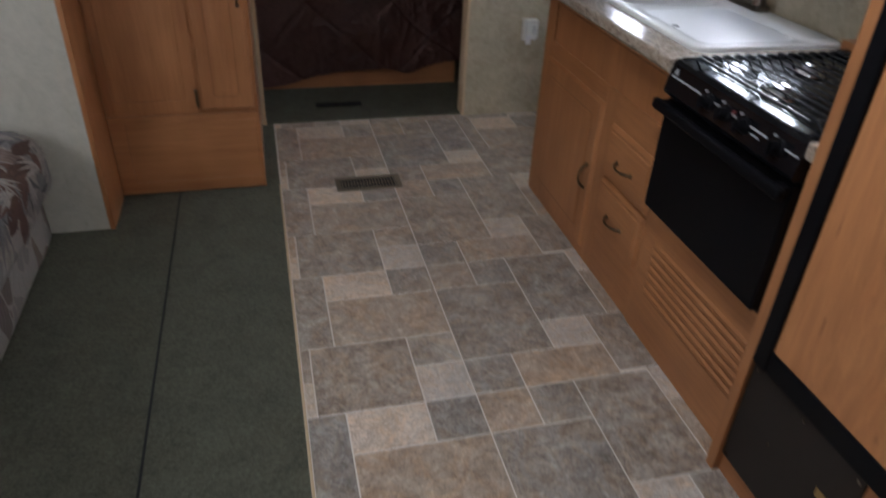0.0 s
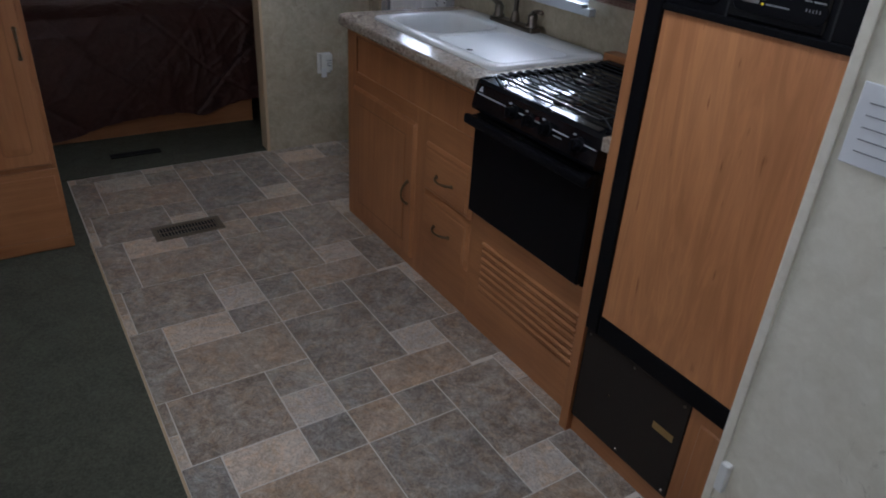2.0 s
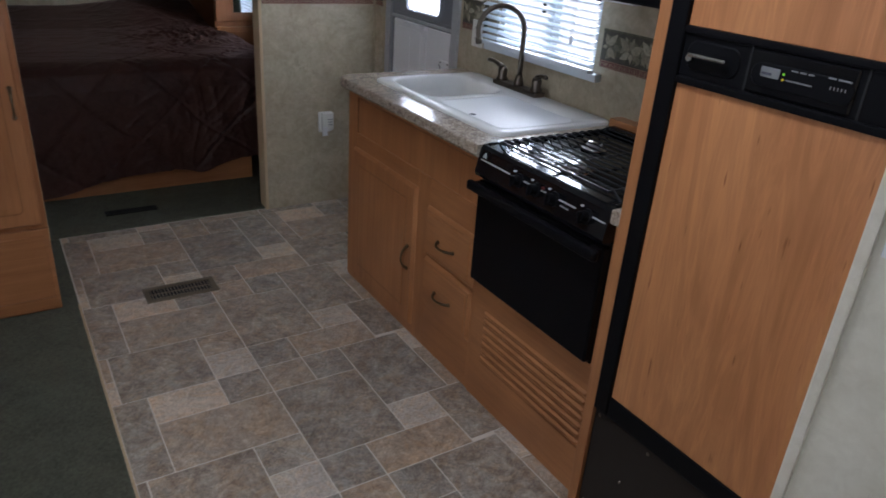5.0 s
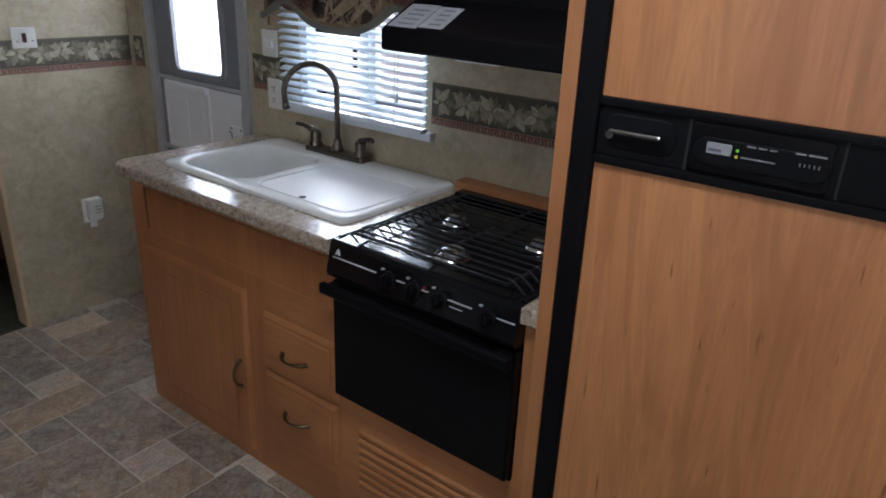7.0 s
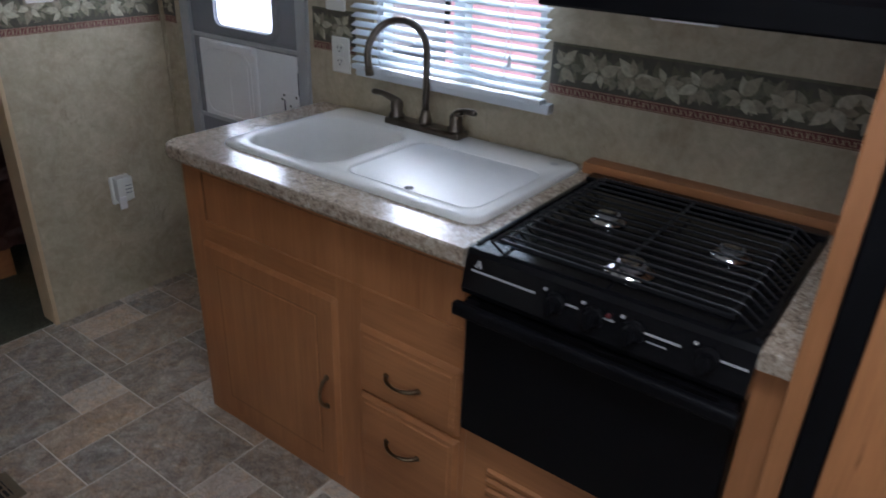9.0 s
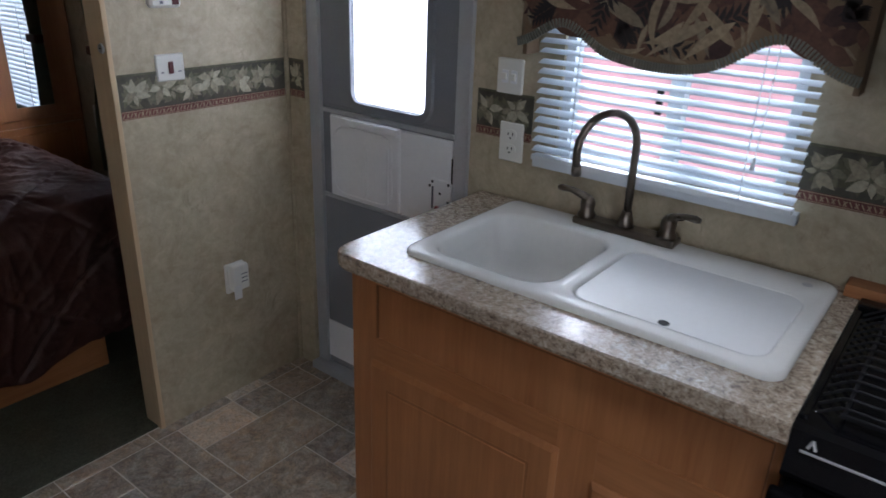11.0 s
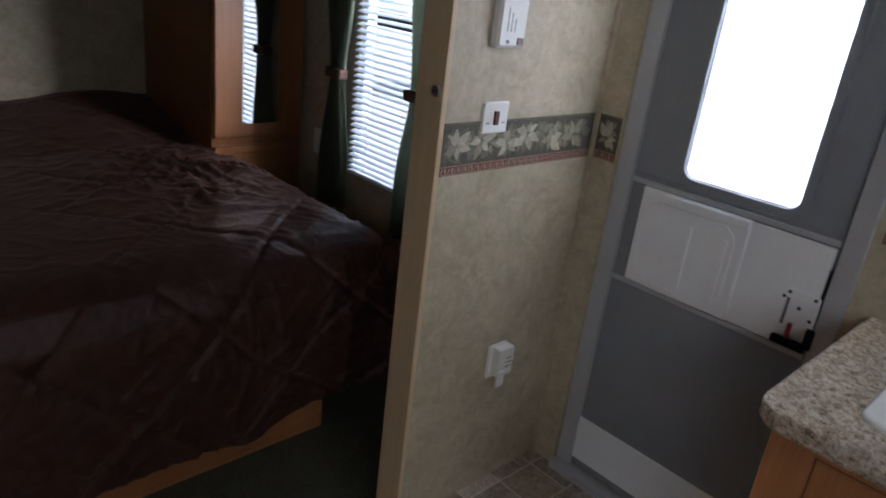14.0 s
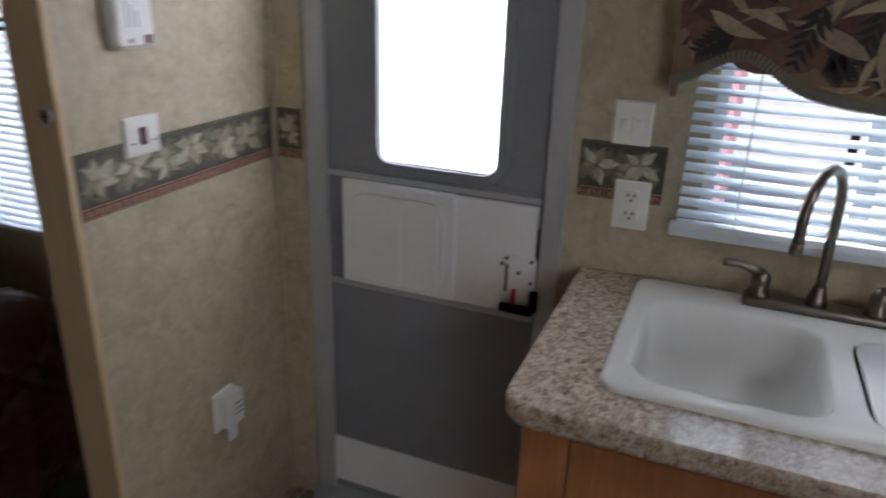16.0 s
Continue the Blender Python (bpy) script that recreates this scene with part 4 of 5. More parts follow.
part("latch_plate", slab_x(DF - 0.0125, DF - 0.008, 2.842, 2.925, 0.753, 0.873, 0.01, 0.002), panel_white, sp)
for y, z in ((2.854, 0.863), (2.915, 0.863), (2.854, 0.808), (2.925, 0.848), (2.848, 0.778), (2.885, 0.83)):
    part("latch_hole", tube([(DF - 0.0122, y, z), (DF - 0.0135, y, z)], 0.0045, 8), dark_gap, sp)
part("latch_slot", box(DF - 0.0135, DF - 0.012, 2.91, 2.917, 0.778, 0.848), ink, sp)
part("lever", box(DF - 0.030, DF - 0.012, 2.842, 2.925, 0.73, 0.75, 0.006), black_plastic, sp, "black latch lever")
part("lever_end", box(DF - 0.026, DF - 0.012, 2.832, 2.852, 0.74, 0.793, 0.005), black_plastic, sp)
part("lock_tab", box(DF - 0.026, DF - 0.014, 2.885, 2.896, 0.75, 0.79, 0.003), red_plastic, sp, "red lock tab")
part("edge_slot", box(DF - 0.0095, DF - 0.0005, 2.8425, 2.8475, 0.735, 0.945), dark_gap, sp)
part("kick_plate", slab_x(DF - 0.006, DF - 0.001, DOOR_R + 0.012, DOOR_L - 0.004, 0.057, 0.212, 0.003, 0.002), panel_white, ed, "white kick plate")
fm = thing("door_frame", (KX, 3.13, 0), "brushed aluminium frame of the entry door", "door frame", kind="structure")
part("jamb", box(KX - 0.012, KX + 0.03, DOOR_L, 3.4525, 0, 1.93, 0.004), frame_grey, fm)
part("jamb", box(KX - 0.014, KX + 0.03, 2.79, DOOR_R, 0, 1.93, 0.004), frame_grey, fm)
part("head", box(KX - 0.014, KX + 0.03, 2.79, 3.4525, 1.902, 1.955, 0.004), frame_grey, fm)
part("threshold", box(KX - 0.05, KX + 0.04, 2.79, 3.4525, 0.0, 0.03, 0.005), frame_grey, fm)
part("door_stop", box(KX - 0.015, KX + 0.02, 3.400, 3.4145, 0.03, 1.90, 0.003), frame_grey, fm)


# wallpaper border
def leaf_shape(bm, at, across, up, size, turn, bend=0.25, slim=0.36):
    """A pointed petal in the plane of across and up."""
    pts = []
    n = 6
    for k in range(n + 1):
        t = k / n
        w = slim * math.sin(math.pi * t ** 0.8) * (1 - 0.25 * t)
        pts.append((t, w))
    outline = [(t, w) for t, w in pts] + [(t, -w) for t, w in reversed(pts[1:-1])]
    vs = []
    for t, w in outline:
        w += bend * (t * t - t)
        a, b = math.cos(turn) * t - math.sin(turn) * w, math.sin(turn) * t + math.cos(turn) * w
        vs.append(bm.verts.new(at + across * (a * size) + up * (b * size)))
    bm.faces.new(vs)


def border(name, start, across, length, z0, z1, out, rng):
    """A printed wallpaper border: dark ground, leaves in tones, a rope band below."""
    start, across, out, up = Vector(start), Vector(across), Vector(out), Vector((0, 0, 1))

    def strip(a, b, c, d, lift0, lift1):
        bm = bmesh.new()
        q = [start + across * s + up * z for s, z in ((a, c), (b, c), (b, d), (a, d))]
        stack(bm, [[p + out * lift0 for p in q], [p + out * lift1 for p in q]])
        return bm
    top = thing(name, start + up * z0, "dark floral wallpaper border with cream leaves and a rope band", "border")
    part("ground", strip(0, length, z0, z1, -0.001, 0.0012), border_ground, top)
    part("rope_band", strip(0, length, z0, z0 + 0.024, 0.0012, 0.0018), border_rope, top)
    part("top_line", strip(0, length, z1 - 0.006, z1, 0.0012, 0.0018), border_leaf_2, top)
    tw = bmesh.new()
    n = int(length / 0.011)
    for k in range(n):
        c = 0.006 + k * (length - 0.012) / max(1, n - 1)
        for s in (-1, 1):
            q = [(c - 0.0045, -0.005 * s), (c - 0.002, -0.006 * s), (c + 0.0045, 0.005 * s), (c + 0.002, 0.006 * s)]
            q = [start + across * a + up * (z0 + 0.012 + b) + out * (0.0021 + 0.0002 * s) for a, b in q]
            if s > 0 or k % 2:
                tw.faces.new([tw.verts.new(p) for p in q])
    for zz in (0.002, 0.021):
        q = [start + across * a + up * (z0 + zz + b) + out * 0.0021 for a, b in ((0, 0), (length, 0), (length, 0.0018), (0, 0.0018))]
        tw.faces.new([tw.verts.new(p) for p in q])
    part("rope_twist", tw, border_twist, top)["kind"] = "stuff"
    h = z1 - z0 - 0.034
    for tone, count, size, lift, step in ((border_leaf_2, 9, 0.055, 0.0016, 0.050), (border_leaf_3, 6, 0.050, 0.0024, 0.062), (border_leaf, 6, 0.056, 0.0032, 0.088)):
        bm = bmesh.new()
        c = 0.5 * step + rng.uniform(-0.01, 0.01)
        while c < length - 0.012:
            zc = z0 + 0.030 + h * rng.uniform(0.30, 0.62)
            turn0 = rng.uniform(0, 6.28)
            for k in range(count):
                turn = turn0 + 6.283 / count * k + rng.uniform(-0.45, 0.45)
                sz = size * rng.uniform(0.62, 1.12)
                for shrink in range(4):
                    ex, ez = c + math.cos(turn) * sz, zc + math.sin(turn) * sz
                    if 0.004 < ex < length - 0.004 and z0 + 0.027 < ez < z1 - 0.008:
                        at = start + across * (c + 0.004 * math.cos(turn)) + up * (zc + 0.004 * math.sin(turn)) + out * (lift + 0.00008 * k)
                        leaf_shape(bm, at, across, up, sz - 0.004, turn, rng.uniform(-0.25, 0.25), rng.uniform(0.24, 0.31))
                        break
                    sz *= 0.8
            c += step * rng.uniform(0.85, 1.15)
        if bm.faces:
            part("leaf_print", bm, tone, top)["kind"] = "stuff"
        else:
            bm.free()
    return top


rng = random.Random(4)
B0, B1 = 1.038, 1.163
border("wallpaper_border", (JAMB + 0.004, BY, 0), (1, 0, 0), NX_ - 0.013 - JAMB - 0.004, B0, B1, (0, -1, 0), rng)
border("wallpaper_border", (NX_, 3.456, 0), (0, 1, 0), BY - 0.013 - 3.456, B0, B1, (-1, 0, 0), rng)
border("wallpaper_border", (KX, 2.59, 0), (0, 1, 0), 0.18, B0, B1, (-1, 0, 0), rng)
border("wallpaper_border", (KX, 1.168, 0), (0, 1, 0), 1.925 - 1.168, B0, B1, (-1, 0, 0), rng)
border("wallpaper_border", (-0.74, 2.62, 0), (1, 0, 0), 0.192, 0.983, 1.103, (0, -1, 0), rng)


# kitchen window with blind and valance
def sash_window(name, x, hole, label, mid=True):
    y0, y1, z0, z1 = hole
    w = thing(name, (x, (y0 + y1) / 2, z0), label, "window", kind="structure")
    bm = bmesh.new()
    for a, b, c, d in ((y0, y0 + 0.025, z0, z1), (y1 - 0.025, y1, z0, z1), (y0 + 0.025, y1 - 0.025, z0, z0 + 0.025), (y0 + 0.025, y1 - 0.025, z1 - 0.025, z1)):
        box(x + 0.012, x + 0.055, a, b, c, d, 0.002, bm=bm)
    part("window_frame", bm, blind_white, w)
    m = (y0 + y1) / 2 - 0.01
    if mid:
        part("window_mullion", box(x + 0.015, x + 0.05, m - 0.018, m + 0.018, z0 + 0.025, z1 - 0.025, 0.002), blind_white, w)
        for k in range(3):
            part("window_catch", box(x + 0.010, x + 0.016, m + 0.030, m + 0.046, 1.165 + 0.024 * k, 1.181 + 0.024 * k, 0.001), dark_gap, w)
    p = part("pane", box(x + 0.034, x + 0.037, y0 + 0.02, y1 - 0.02, z0 + 0.02, z1 - 0.02), glass, w)
    p.visible_shadow = False
    return w


sash_window("window_1", KX, KWIN, "white framed sliding kitchen window")
sash_window("window_2", KX, BWIN, "white framed bedroom window", False)


def blind(name, x, y0, y1, z0, z1, pitch, depth, tilt, label):
    b = thing(name, (x, (y0 + y1) / 2, z1), label, "blind")
    part("head_rail", box(x - 0.014, x + 0.014, y0, y1, z1 - 0.03, z1, 0.003), blind_white, b)
    part("bottom_rail", box(x - 0.015, x + 0.015, y0, y1, z0, z0 + 0.014, 0.004), blind_white, b)
    bm = bmesh.new()
    n = 5
    rows = [[], []]
    for k in range(n + 1):
        t = k / n - 0.5
        for j, yy in enumerate((y0, y1)):
            dx, dz = t * depth, 0.0022 * (1 - 4 * t * t)
            rows[j].append(Vector((dx * math.cos(tilt) - dz * math.sin(tilt), yy, dx * math.sin(tilt) + dz * math.cos(tilt))))
    stack(bm, [rows[0] + [p - Vector((0, 0, 0.0009)) for p in reversed(rows[0])], rows[1] + [p - Vector((0, 0, 0.0009)) for p in reversed(rows[1])]])
    me = make_mesh("slat", bm, slat_thin)
    z = z0 + 0.030
    r = random.Random(int(x * 100 + y0 * 10))
    while z < z1 - 0.035:
        s = part("slat", me, None, b)
        s.location = (x, 0, z)
        s.rotation_euler = (r.uniform(-0.004, 0.004), r.uniform(-0.05, 0.05), 0)
        s.location.z += -0.5 * (y0 + y1) * math.sin(s.rotation_euler[0])
        z += pitch
    for y in (y0 + 0.11, y1 - 0.11):
        part("ladder_cord", tube([(x - 0.014, y, z0), (x - 0.014, y, z1)], 0.0013, 5), blind_white, b)
    return b


kb = blind("window_blind", 1.672, 1.915, 2.552, 1.014, 1.52, 0.0245, 0.028, 0.35, "white horizontal blind hanging half open in the kitchen window")
part("pull_cord", tube([(1.652, 2.00, 1.44), (1.651, 2.004, 1.22), (1.652, 2.008, 1.12)], 0.0012, 5), blind_white, kb)
part("cord_tassel", tube([(1.652, 2.008, 1.125), (1.652, 2.009, 1.098)], [0.003, 0.006], 8), blind_white, kb)
whole("window_stool", box(1.690, KX, 1.908, 2.566, 0.986, 1.012, 0.004), blind_white, "white ledge below the kitchen blind", "sill")
blind("window_blind", 1.703, 4.145, 4.695, 0.665, 1.74, 0.0245, 0.028, 0.35, "white horizontal blind in the bedroom window")


vl = thing("valance", (1.65, 2.225, 1.30), "padded tan valance printed with brown and black leaves, wavy hem", "valance")
VY0, VY1, VX = 1.848, 2.600, 1.634


def hem(y):
    t = (y - VY0) / (VY1 - VY0)
    return 1.294 + 0.055 * math.exp(-((t - 0.84) / 0.10) ** 2) + 0.062 * math.exp(-((t - 0.20) / 0.11) ** 2) + 0.004 * math.sin(9 * t) - 0.012 * math.exp(-((t - 0.5) / 0.16) ** 2)


bm = bmesh.new()
cols = [VY0 + (VY1 - VY0) * k / 48 for k in range(49)]
front = [[bm.verts.new((VX + (0.012 if y in (VY0, VY1) else 0), y, z)) for z in (hem(y), hem(y) + 0.03, 1.42, 1.60, 1.62)] for y in cols]
backs = [[bm.verts.new((VX + 0.022, y, z)) for z in (hem(y) + 0.002, hem(y) + 0.03, 1.42, 1.60, 1.62)] for y in cols]
for a, b in zip(front, front[1:]):
    for k in range(4):
        bm.faces.new((a[k], b[k], b[k + 1], a[k + 1]))
for a, b in zip(backs, backs[1:]):
    for k in range(4):
        bm.faces.new((a[k], a[k + 1], b[k + 1], b[k]))
for f_, b_ in ((front[0], backs[0]), (front[-1], backs[-1])):
    for k in range(4):
        bm.faces.new((f_[k], f_[k + 1], b_[k + 1], b_[k]))
for a, b, c, d in zip(front, front[1:], backs, backs[1:]):
    bm.faces.new((a[0], c[0], d[0], b[0]))
    bm.faces.new((a[4], b[4], d[4], c[4]))
part("face", bm, fabric_base, vl)
for y in (VY0, VY1 - 0.012):
    part("return", box(VX + 0.022, KX, y, y + 0.012, 1.275, 1.62, 0.003), fabric_base, vl)
bm = bmesh.new()
n = 110
for k in range(n):
    y = VY0 + 0.003 + (VY1 - VY0 - 0.006) * k / (n - 1)
    sl = (hem(y + 0.002) - hem(y - 0.002)) / 0.004
    tmp = box(-0.0036, 0.0036, -0.0024, 0.0024, 0.0, 0.021, 0.001, 1)
    add(bm, tmp, Matrix.Translation((VX - 0.001, y, hem(y) - 0.003)) @ Matrix.Rotation(-math.atan(sl) * -1, 4, "X"))
part("ribbed_trim", bm, ribbed_grey, vl, "grey ribbed trim along the hem")["kind"] = "stuff"
r2 = random.Random(11)
for tone, count in ((fabric_brown, 170), (fabric_dark, 260), (fabric_pale, 60)):
    bm = bmesh.new()
    placed = []
    for k in range(count):
        y, z = r2.uniform(VY0 + 0.01, VY1 - 0.01), r2.uniform(1.29, 1.58)
        base_turn, size = r2.uniform(0, 6.28), r2.uniform(0.08, 0.17)
        lift = {id(fabric_brown): 0.0012, id(fabric_dark): 0.0022, id(fabric_pale): 0.0032}[id(tone)] + 0.00001 * k
        margin = 0.034 if tone is fabric_dark else 0.006
        for shrink in range(6):
            ok = True
            for d in (0.5, 1.0):
                yy, zz = y + math.cos(base_turn) * size * d, z + math.sin(base_turn) * size * d
                ok = ok and VY0 + margin < yy < VY1 - margin and hem(yy) + 0.010 + margin < zz < 1.615 - margin
            if ok or size < 0.03:
                break
            size *= 0.75
        if not ok or z < hem(y) + 0.016 + margin or not VY0 + margin < y < VY1 - margin:
            continue
        if tone is fabric_dark:
            if any(abs(y - a) + abs(z - b) < 0.085 for a, b in placed):
                continue
            placed.append((y, z))
            for j in range(6):
                f = j / 5
                at = Vector((VX - lift, y + math.cos(base_turn) * size * f, z + math.sin(base_turn) * size * f))
                for s in (-1, 1):
                    leaf_shape(bm, at, Vector((0, 1, 0)), Vector((0, 0, 1)), 0.042 * (1.1 - 0.5 * f), base_turn + s * 0.75, 0.35 * s, 0.15)
        else:
            leaf_shape(bm, Vector((VX - lift, y, z)), Vector((0, 1, 0)), Vector((0, 0, 1)), size, base_turn, r2.uniform(-0.6, 0.6), r2.uniform(0.22, 0.34) if tone is fabric_brown else r2.uniform(0.07, 0.13))
    part("leaf_print", bm, tone, vl)["kind"] = "stuff"


# switches, sockets, alarm
def plate_x(name, y0, y1, z0, z1, label, category):
    t = thing(name, (KX, (y0 + y1) / 2, z0), label, category)
    part("plate", slab_x(KX - 0.006, KX, y0, y1, z0, z1, 0.004, 0.003), plate_white, t)
    return t


sw = plate_x("light_switch", 2.628, 2.708, 1.160, 1.252, "white double switch plate above the worktop", "switch")
for y in (2.654, 2.682):
    part("toggle", box(KX - 0.014, KX - 0.005, y - 0.006, y + 0.006, 1.196, 1.214, 0.002), plate_white, sw)
    part("surround", slab_x(KX - 0.0075, KX - 0.005, y - 0.010, y + 0.010, 1.188, 1.222, 0.003, 0.001), panel_white, sw)
so = plate_x("wall_socket", 2.613, 2.688, 0.977, 1.085, "white double socket above the worktop", "socket")
for z in (1.011, 1.051):
    part("socket_face", slab_x(KX - 0.0085, KX - 0.005, 2.633, 2.669, z - 0.015, z + 0.015, 0.012, 0.001), plate_white, so)
    for y, h in ((2.644, 0.008), (2.658, 0.007)):
        part("slot", box(KX - 0.0092, KX - 0.008, y - 0.0015, y + 0.0015, z - h / 2 + 0.003, z + h / 2 + 0.003), dark_gap, so)
    part("slot", tube([(KX - 0.008, 2.651, z - 0.008), (KX - 0.0092, 2.651, z - 0.008)], 0.0028, 8), dark_gap, so)
s1 = thing("light_switch", (1.27, BY, 1.13), "white switch plate with burgundy rocker beside the bedroom", "switch")
part("plate", slab_y(BY - 0.006, BY, 1.214, 1.303, 1.132, 1.208, 0.004, 0.003), plate_white, s1)
part("rocker", box(1.251, 1.265, BY - 0.012, BY - 0.005, 1.153, 1.187, 0.002), burgundy, s1, "burgundy rocker")
for x in (1.232, 1.287):
    part("label_mark", box(x - 0.005, x + 0.005, BY - 0.0066, BY - 0.0055, 1.156, 1.159), ink, s1)
AX = -0.024
al = thing("gas_alarm", (1.28, BY, 1.32), "white gas alarm box with vent slots on the wall", "alarm")
part("case", slab_y(BY - 0.022, BY, 1.210, 1.306, 1.334, 1.448, 0.012, 0.007), plate_white, al)
for k in range(3):
    part("text_bar", box(1.236 + 0.013 * k, 1.2385 + 0.013 * k, BY - 0.0226, BY - 0.021, 1.372, 1.424 - 0.012 * k), dim_ink, al)
part("test_button", box(1.299 + AX, 1.320 + AX, BY - 0.0245, BY - 0.020, 1.342, 1.358, 0.002), burgundy, al, "burgundy test button")
part("emblem", box(1.262 + AX, 1.272 + AX, BY - 0.0226, BY - 0.021, 1.345, 1.353), ink, al)
lo_s = thing("wall_socket", (1.43, BY, 0.42), "white low socket with a tilted paper tag", "socket")
part("plate", slab_y(BY - 0.008, BY, 1.374, 1.450, 0.396, 0.503, 0.006, 0.003), plate_white, lo_s)
part("plug_box", box(1.384, 1.446, BY - 0.038, BY - 0.007, 0.412, 0.502, 0.006), plate_white, lo_s)
part("tag", box(1.381, 1.410, BY - 0.043, BY - 0.0375, 0.384, 0.432, 0.002), paper_white, lo_s)
for k in range(3):
    part("text_bar", box(1.414, 1.439, BY - 0.0386, BY - 0.0375, 0.44 + 0.014 * k, 0.443 + 0.014 * k), ink, lo_s)
st = thing("door_catch", (JAMB, 3.56, 1.21), "small round metal door catch on the jamb", "catch")
part("roller", tube([(JAMB - 0.012, 3.560, 1.234), (JAMB - 0.019, 3.560, 1.234)], [0.015, 0.012], 14), aluminium, st)
part("screw_slot", box(JAMB - 0.0196, JAMB - 0.0185, 3.555, 3.565, 1.2325, 1.2355), dark_gap, st)
nt = thing("notice", (0.78, 0.52, 1.17), "white printed notice taped to the partition", "notice")
part("sheet", box(0.796, 0.7985, 0.385, 0.507, 1.134, 1.236, 0.001, 1), paper_white, nt)
for k in range(5):
    part("text_bar", box(0.7952, 0.7962, 0.40, 0.492, 1.152 + 0.015 * k, 1.1535 + 0.015 * k), dim_ink, nt)
ps = thing("wall_socket", (0.78, 0.57, 0.58), "white socket low on the partition edge", "socket")
part("plate", slab_x(0.788, 0.80, 0.500, 0.5165, 0.54, 0.60, 0.003, 0.002), plate_white, ps)


# floor registers
def register(name, x0, x1, y0, y1, z, mat, label):
    g = thing(name, ((x0 + x1) / 2, (y0 + y1) / 2, z), label, "vent")
    bm = bmesh.new()
    for a, b, c, d in ((x0, x1, y0, y0 + 0.024), (x0, x1, y1 - 0.024, y1), (x0, x0 + 0.022, y0 + 0.024, y1 - 0.024), (x1 - 0.022, x1, y0 + 0.024, y1 - 0.024)):
        box(a, b, c, d, z, z + 0.005, 0.0018, bm=bm)
    part("frame", bm, mat, g)
    part("duct", box(x0 + 0.02, x1 - 0.02, y0 + 0.022, y1 - 0.022, z, z + 0.001), dark_gap, g)
    n = int((x1 - x0 - 0.05) / 0.0125)
    for k in range(n):
        x = x0 + 0.028 + k * (x1 - x0 - 0.056) / max(1, n - 1)
        part("fin", box(x - 0.002, x + 0.002, y0 + 0.023, y1 - 0.023, z + 0.001, z + 0.0042), mat, g)
    part("spine", box(x0 + 0.02, x1 - 0.02, (y0 + y1) / 2 - 0.002, (y0 + y1) / 2 + 0.002, z + 0.001, z + 0.0046), mat, g)
    return g


vent_brown = grainy("brown_vent_metal", (0.16, 0.125, 0.085), 0.42, 0.4, scale=120, amount=0.2)
register("floor_vent", 0.334, 0.616, 2.780, 2.906, 0.002, vent_brown, "brown metal floor vent set in the vinyl")
register("floor_vent", 0.330, 0.575, 3.735, 3.795, 0.006, black_plastic, "dark narrow floor vent in the bedroom carpet")

# tall cabinet with worktop beside the bedroom
CF = 2.885
tc = thing("storage_cabinet", (-0.22, 3.26, 0), "honey oak storage cabinet with a panel door and a radio", "cabinet")
part("carcass", box(-0.523, 0.046, CF, BY - 0.001, 0.0, 1.313, 0.003), oak, tc)
part("face_left", slab_y(CF - 0.008, CF, -0.52, -0.175, 0.345, 1.311, 0.002, 0.002), oak, tc)
part("face_base", slab_y(CF - 0.009, CF, -0.52, 0.046, 0.012, 0.340, 0.002, 0.003), oak_x, tc)
part("base_field", slab_y(CF - 0.012, CF - 0.008, -0.46, 0.030, 0.06, 0.315, 0.003, 0.003), oak_x, tc)
part("face_right", slab_y(CF - 0.008, CF, -0.175, 0.046, 0.345, 1.311, 0.002, 0.002), oak, tc)
part("left_field", slab_y(CF - 0.011, CF - 0.007, -0.485, -0.22, 0.40, 1.02, 0.02, 0.003), oak, tc)
dr = part("door", slab_y(CF - 0.030, CF - 0.008, -0.165, 0.030, 0.365, 1.290, 0.004, 0.006), oak, tc)
# groove shade put in as darker oak around the raised panel
part("groove_shade", slab_y(CF - 0.0305, CF - 0.02, -0.118, -0.018, 0.412, 1.233, 0.02, 0.001), groove_shade_wood, dr)
bm = bmesh.new()
o, i = rounded(-0.112, -0.024, 0.418, 1.227, 0.016), rounded(-0.088, -0.048, 0.442, 1.198, 0.01)
stack(bm, [[(x, CF - 0.029, z) for x, z in o], [(x, CF - 0.031, z) for x, z in o], [(x, CF - 0.037, z) for x, z in i]])
part("raised_panel", bm, oak, dr)
bail_pull(dr, (0.008, CF - 0.030, 0.806), (0, 0, 1), 0.10, (0, -1, 0))
part("catch", box(-0.186, -0.176, CF - 0.020, CF - 0.008, 0.372, 0.442, 0.003), pull_metal, tc, "dark metal catch")
part("hinge", box(-0.178, -0.163, CF - 0.022, CF - 0.008, 1.20, 1.26, 0.003), pull_metal, tc)
rd = thing("radio", (-0.36, CF, 1.07), "black car-style radio with blue-grey face set in the cabinet", "radio")
part("bezel", slab_y(CF - 0.022, CF - 0.007, -0.487, -0.240, 1.073, 1.205, 0.008, 0.004), black_plastic, rd)
blue_face = grainy("blue_grey_face", (0.10, 0.13, 0.19), 0.3, amount=0.1)
part("face", slab_y(CF - 0.027, CF - 0.02, -0.475, -0.252, 1.088, 1.195, 0.006, 0.003), blue_face, rd, "blue-grey face plate")
part("tray_slot", box(-0.462, -0.265, CF - 0.029, CF - 0.026, 1.102, 1.109), dark_gap, rd)
part("tray_lip", box(-0.455, -0.272, CF - 0.031, CF - 0.026, 1.092, 1.099, 0.002), panel_white, rd)
bm = bmesh.new()
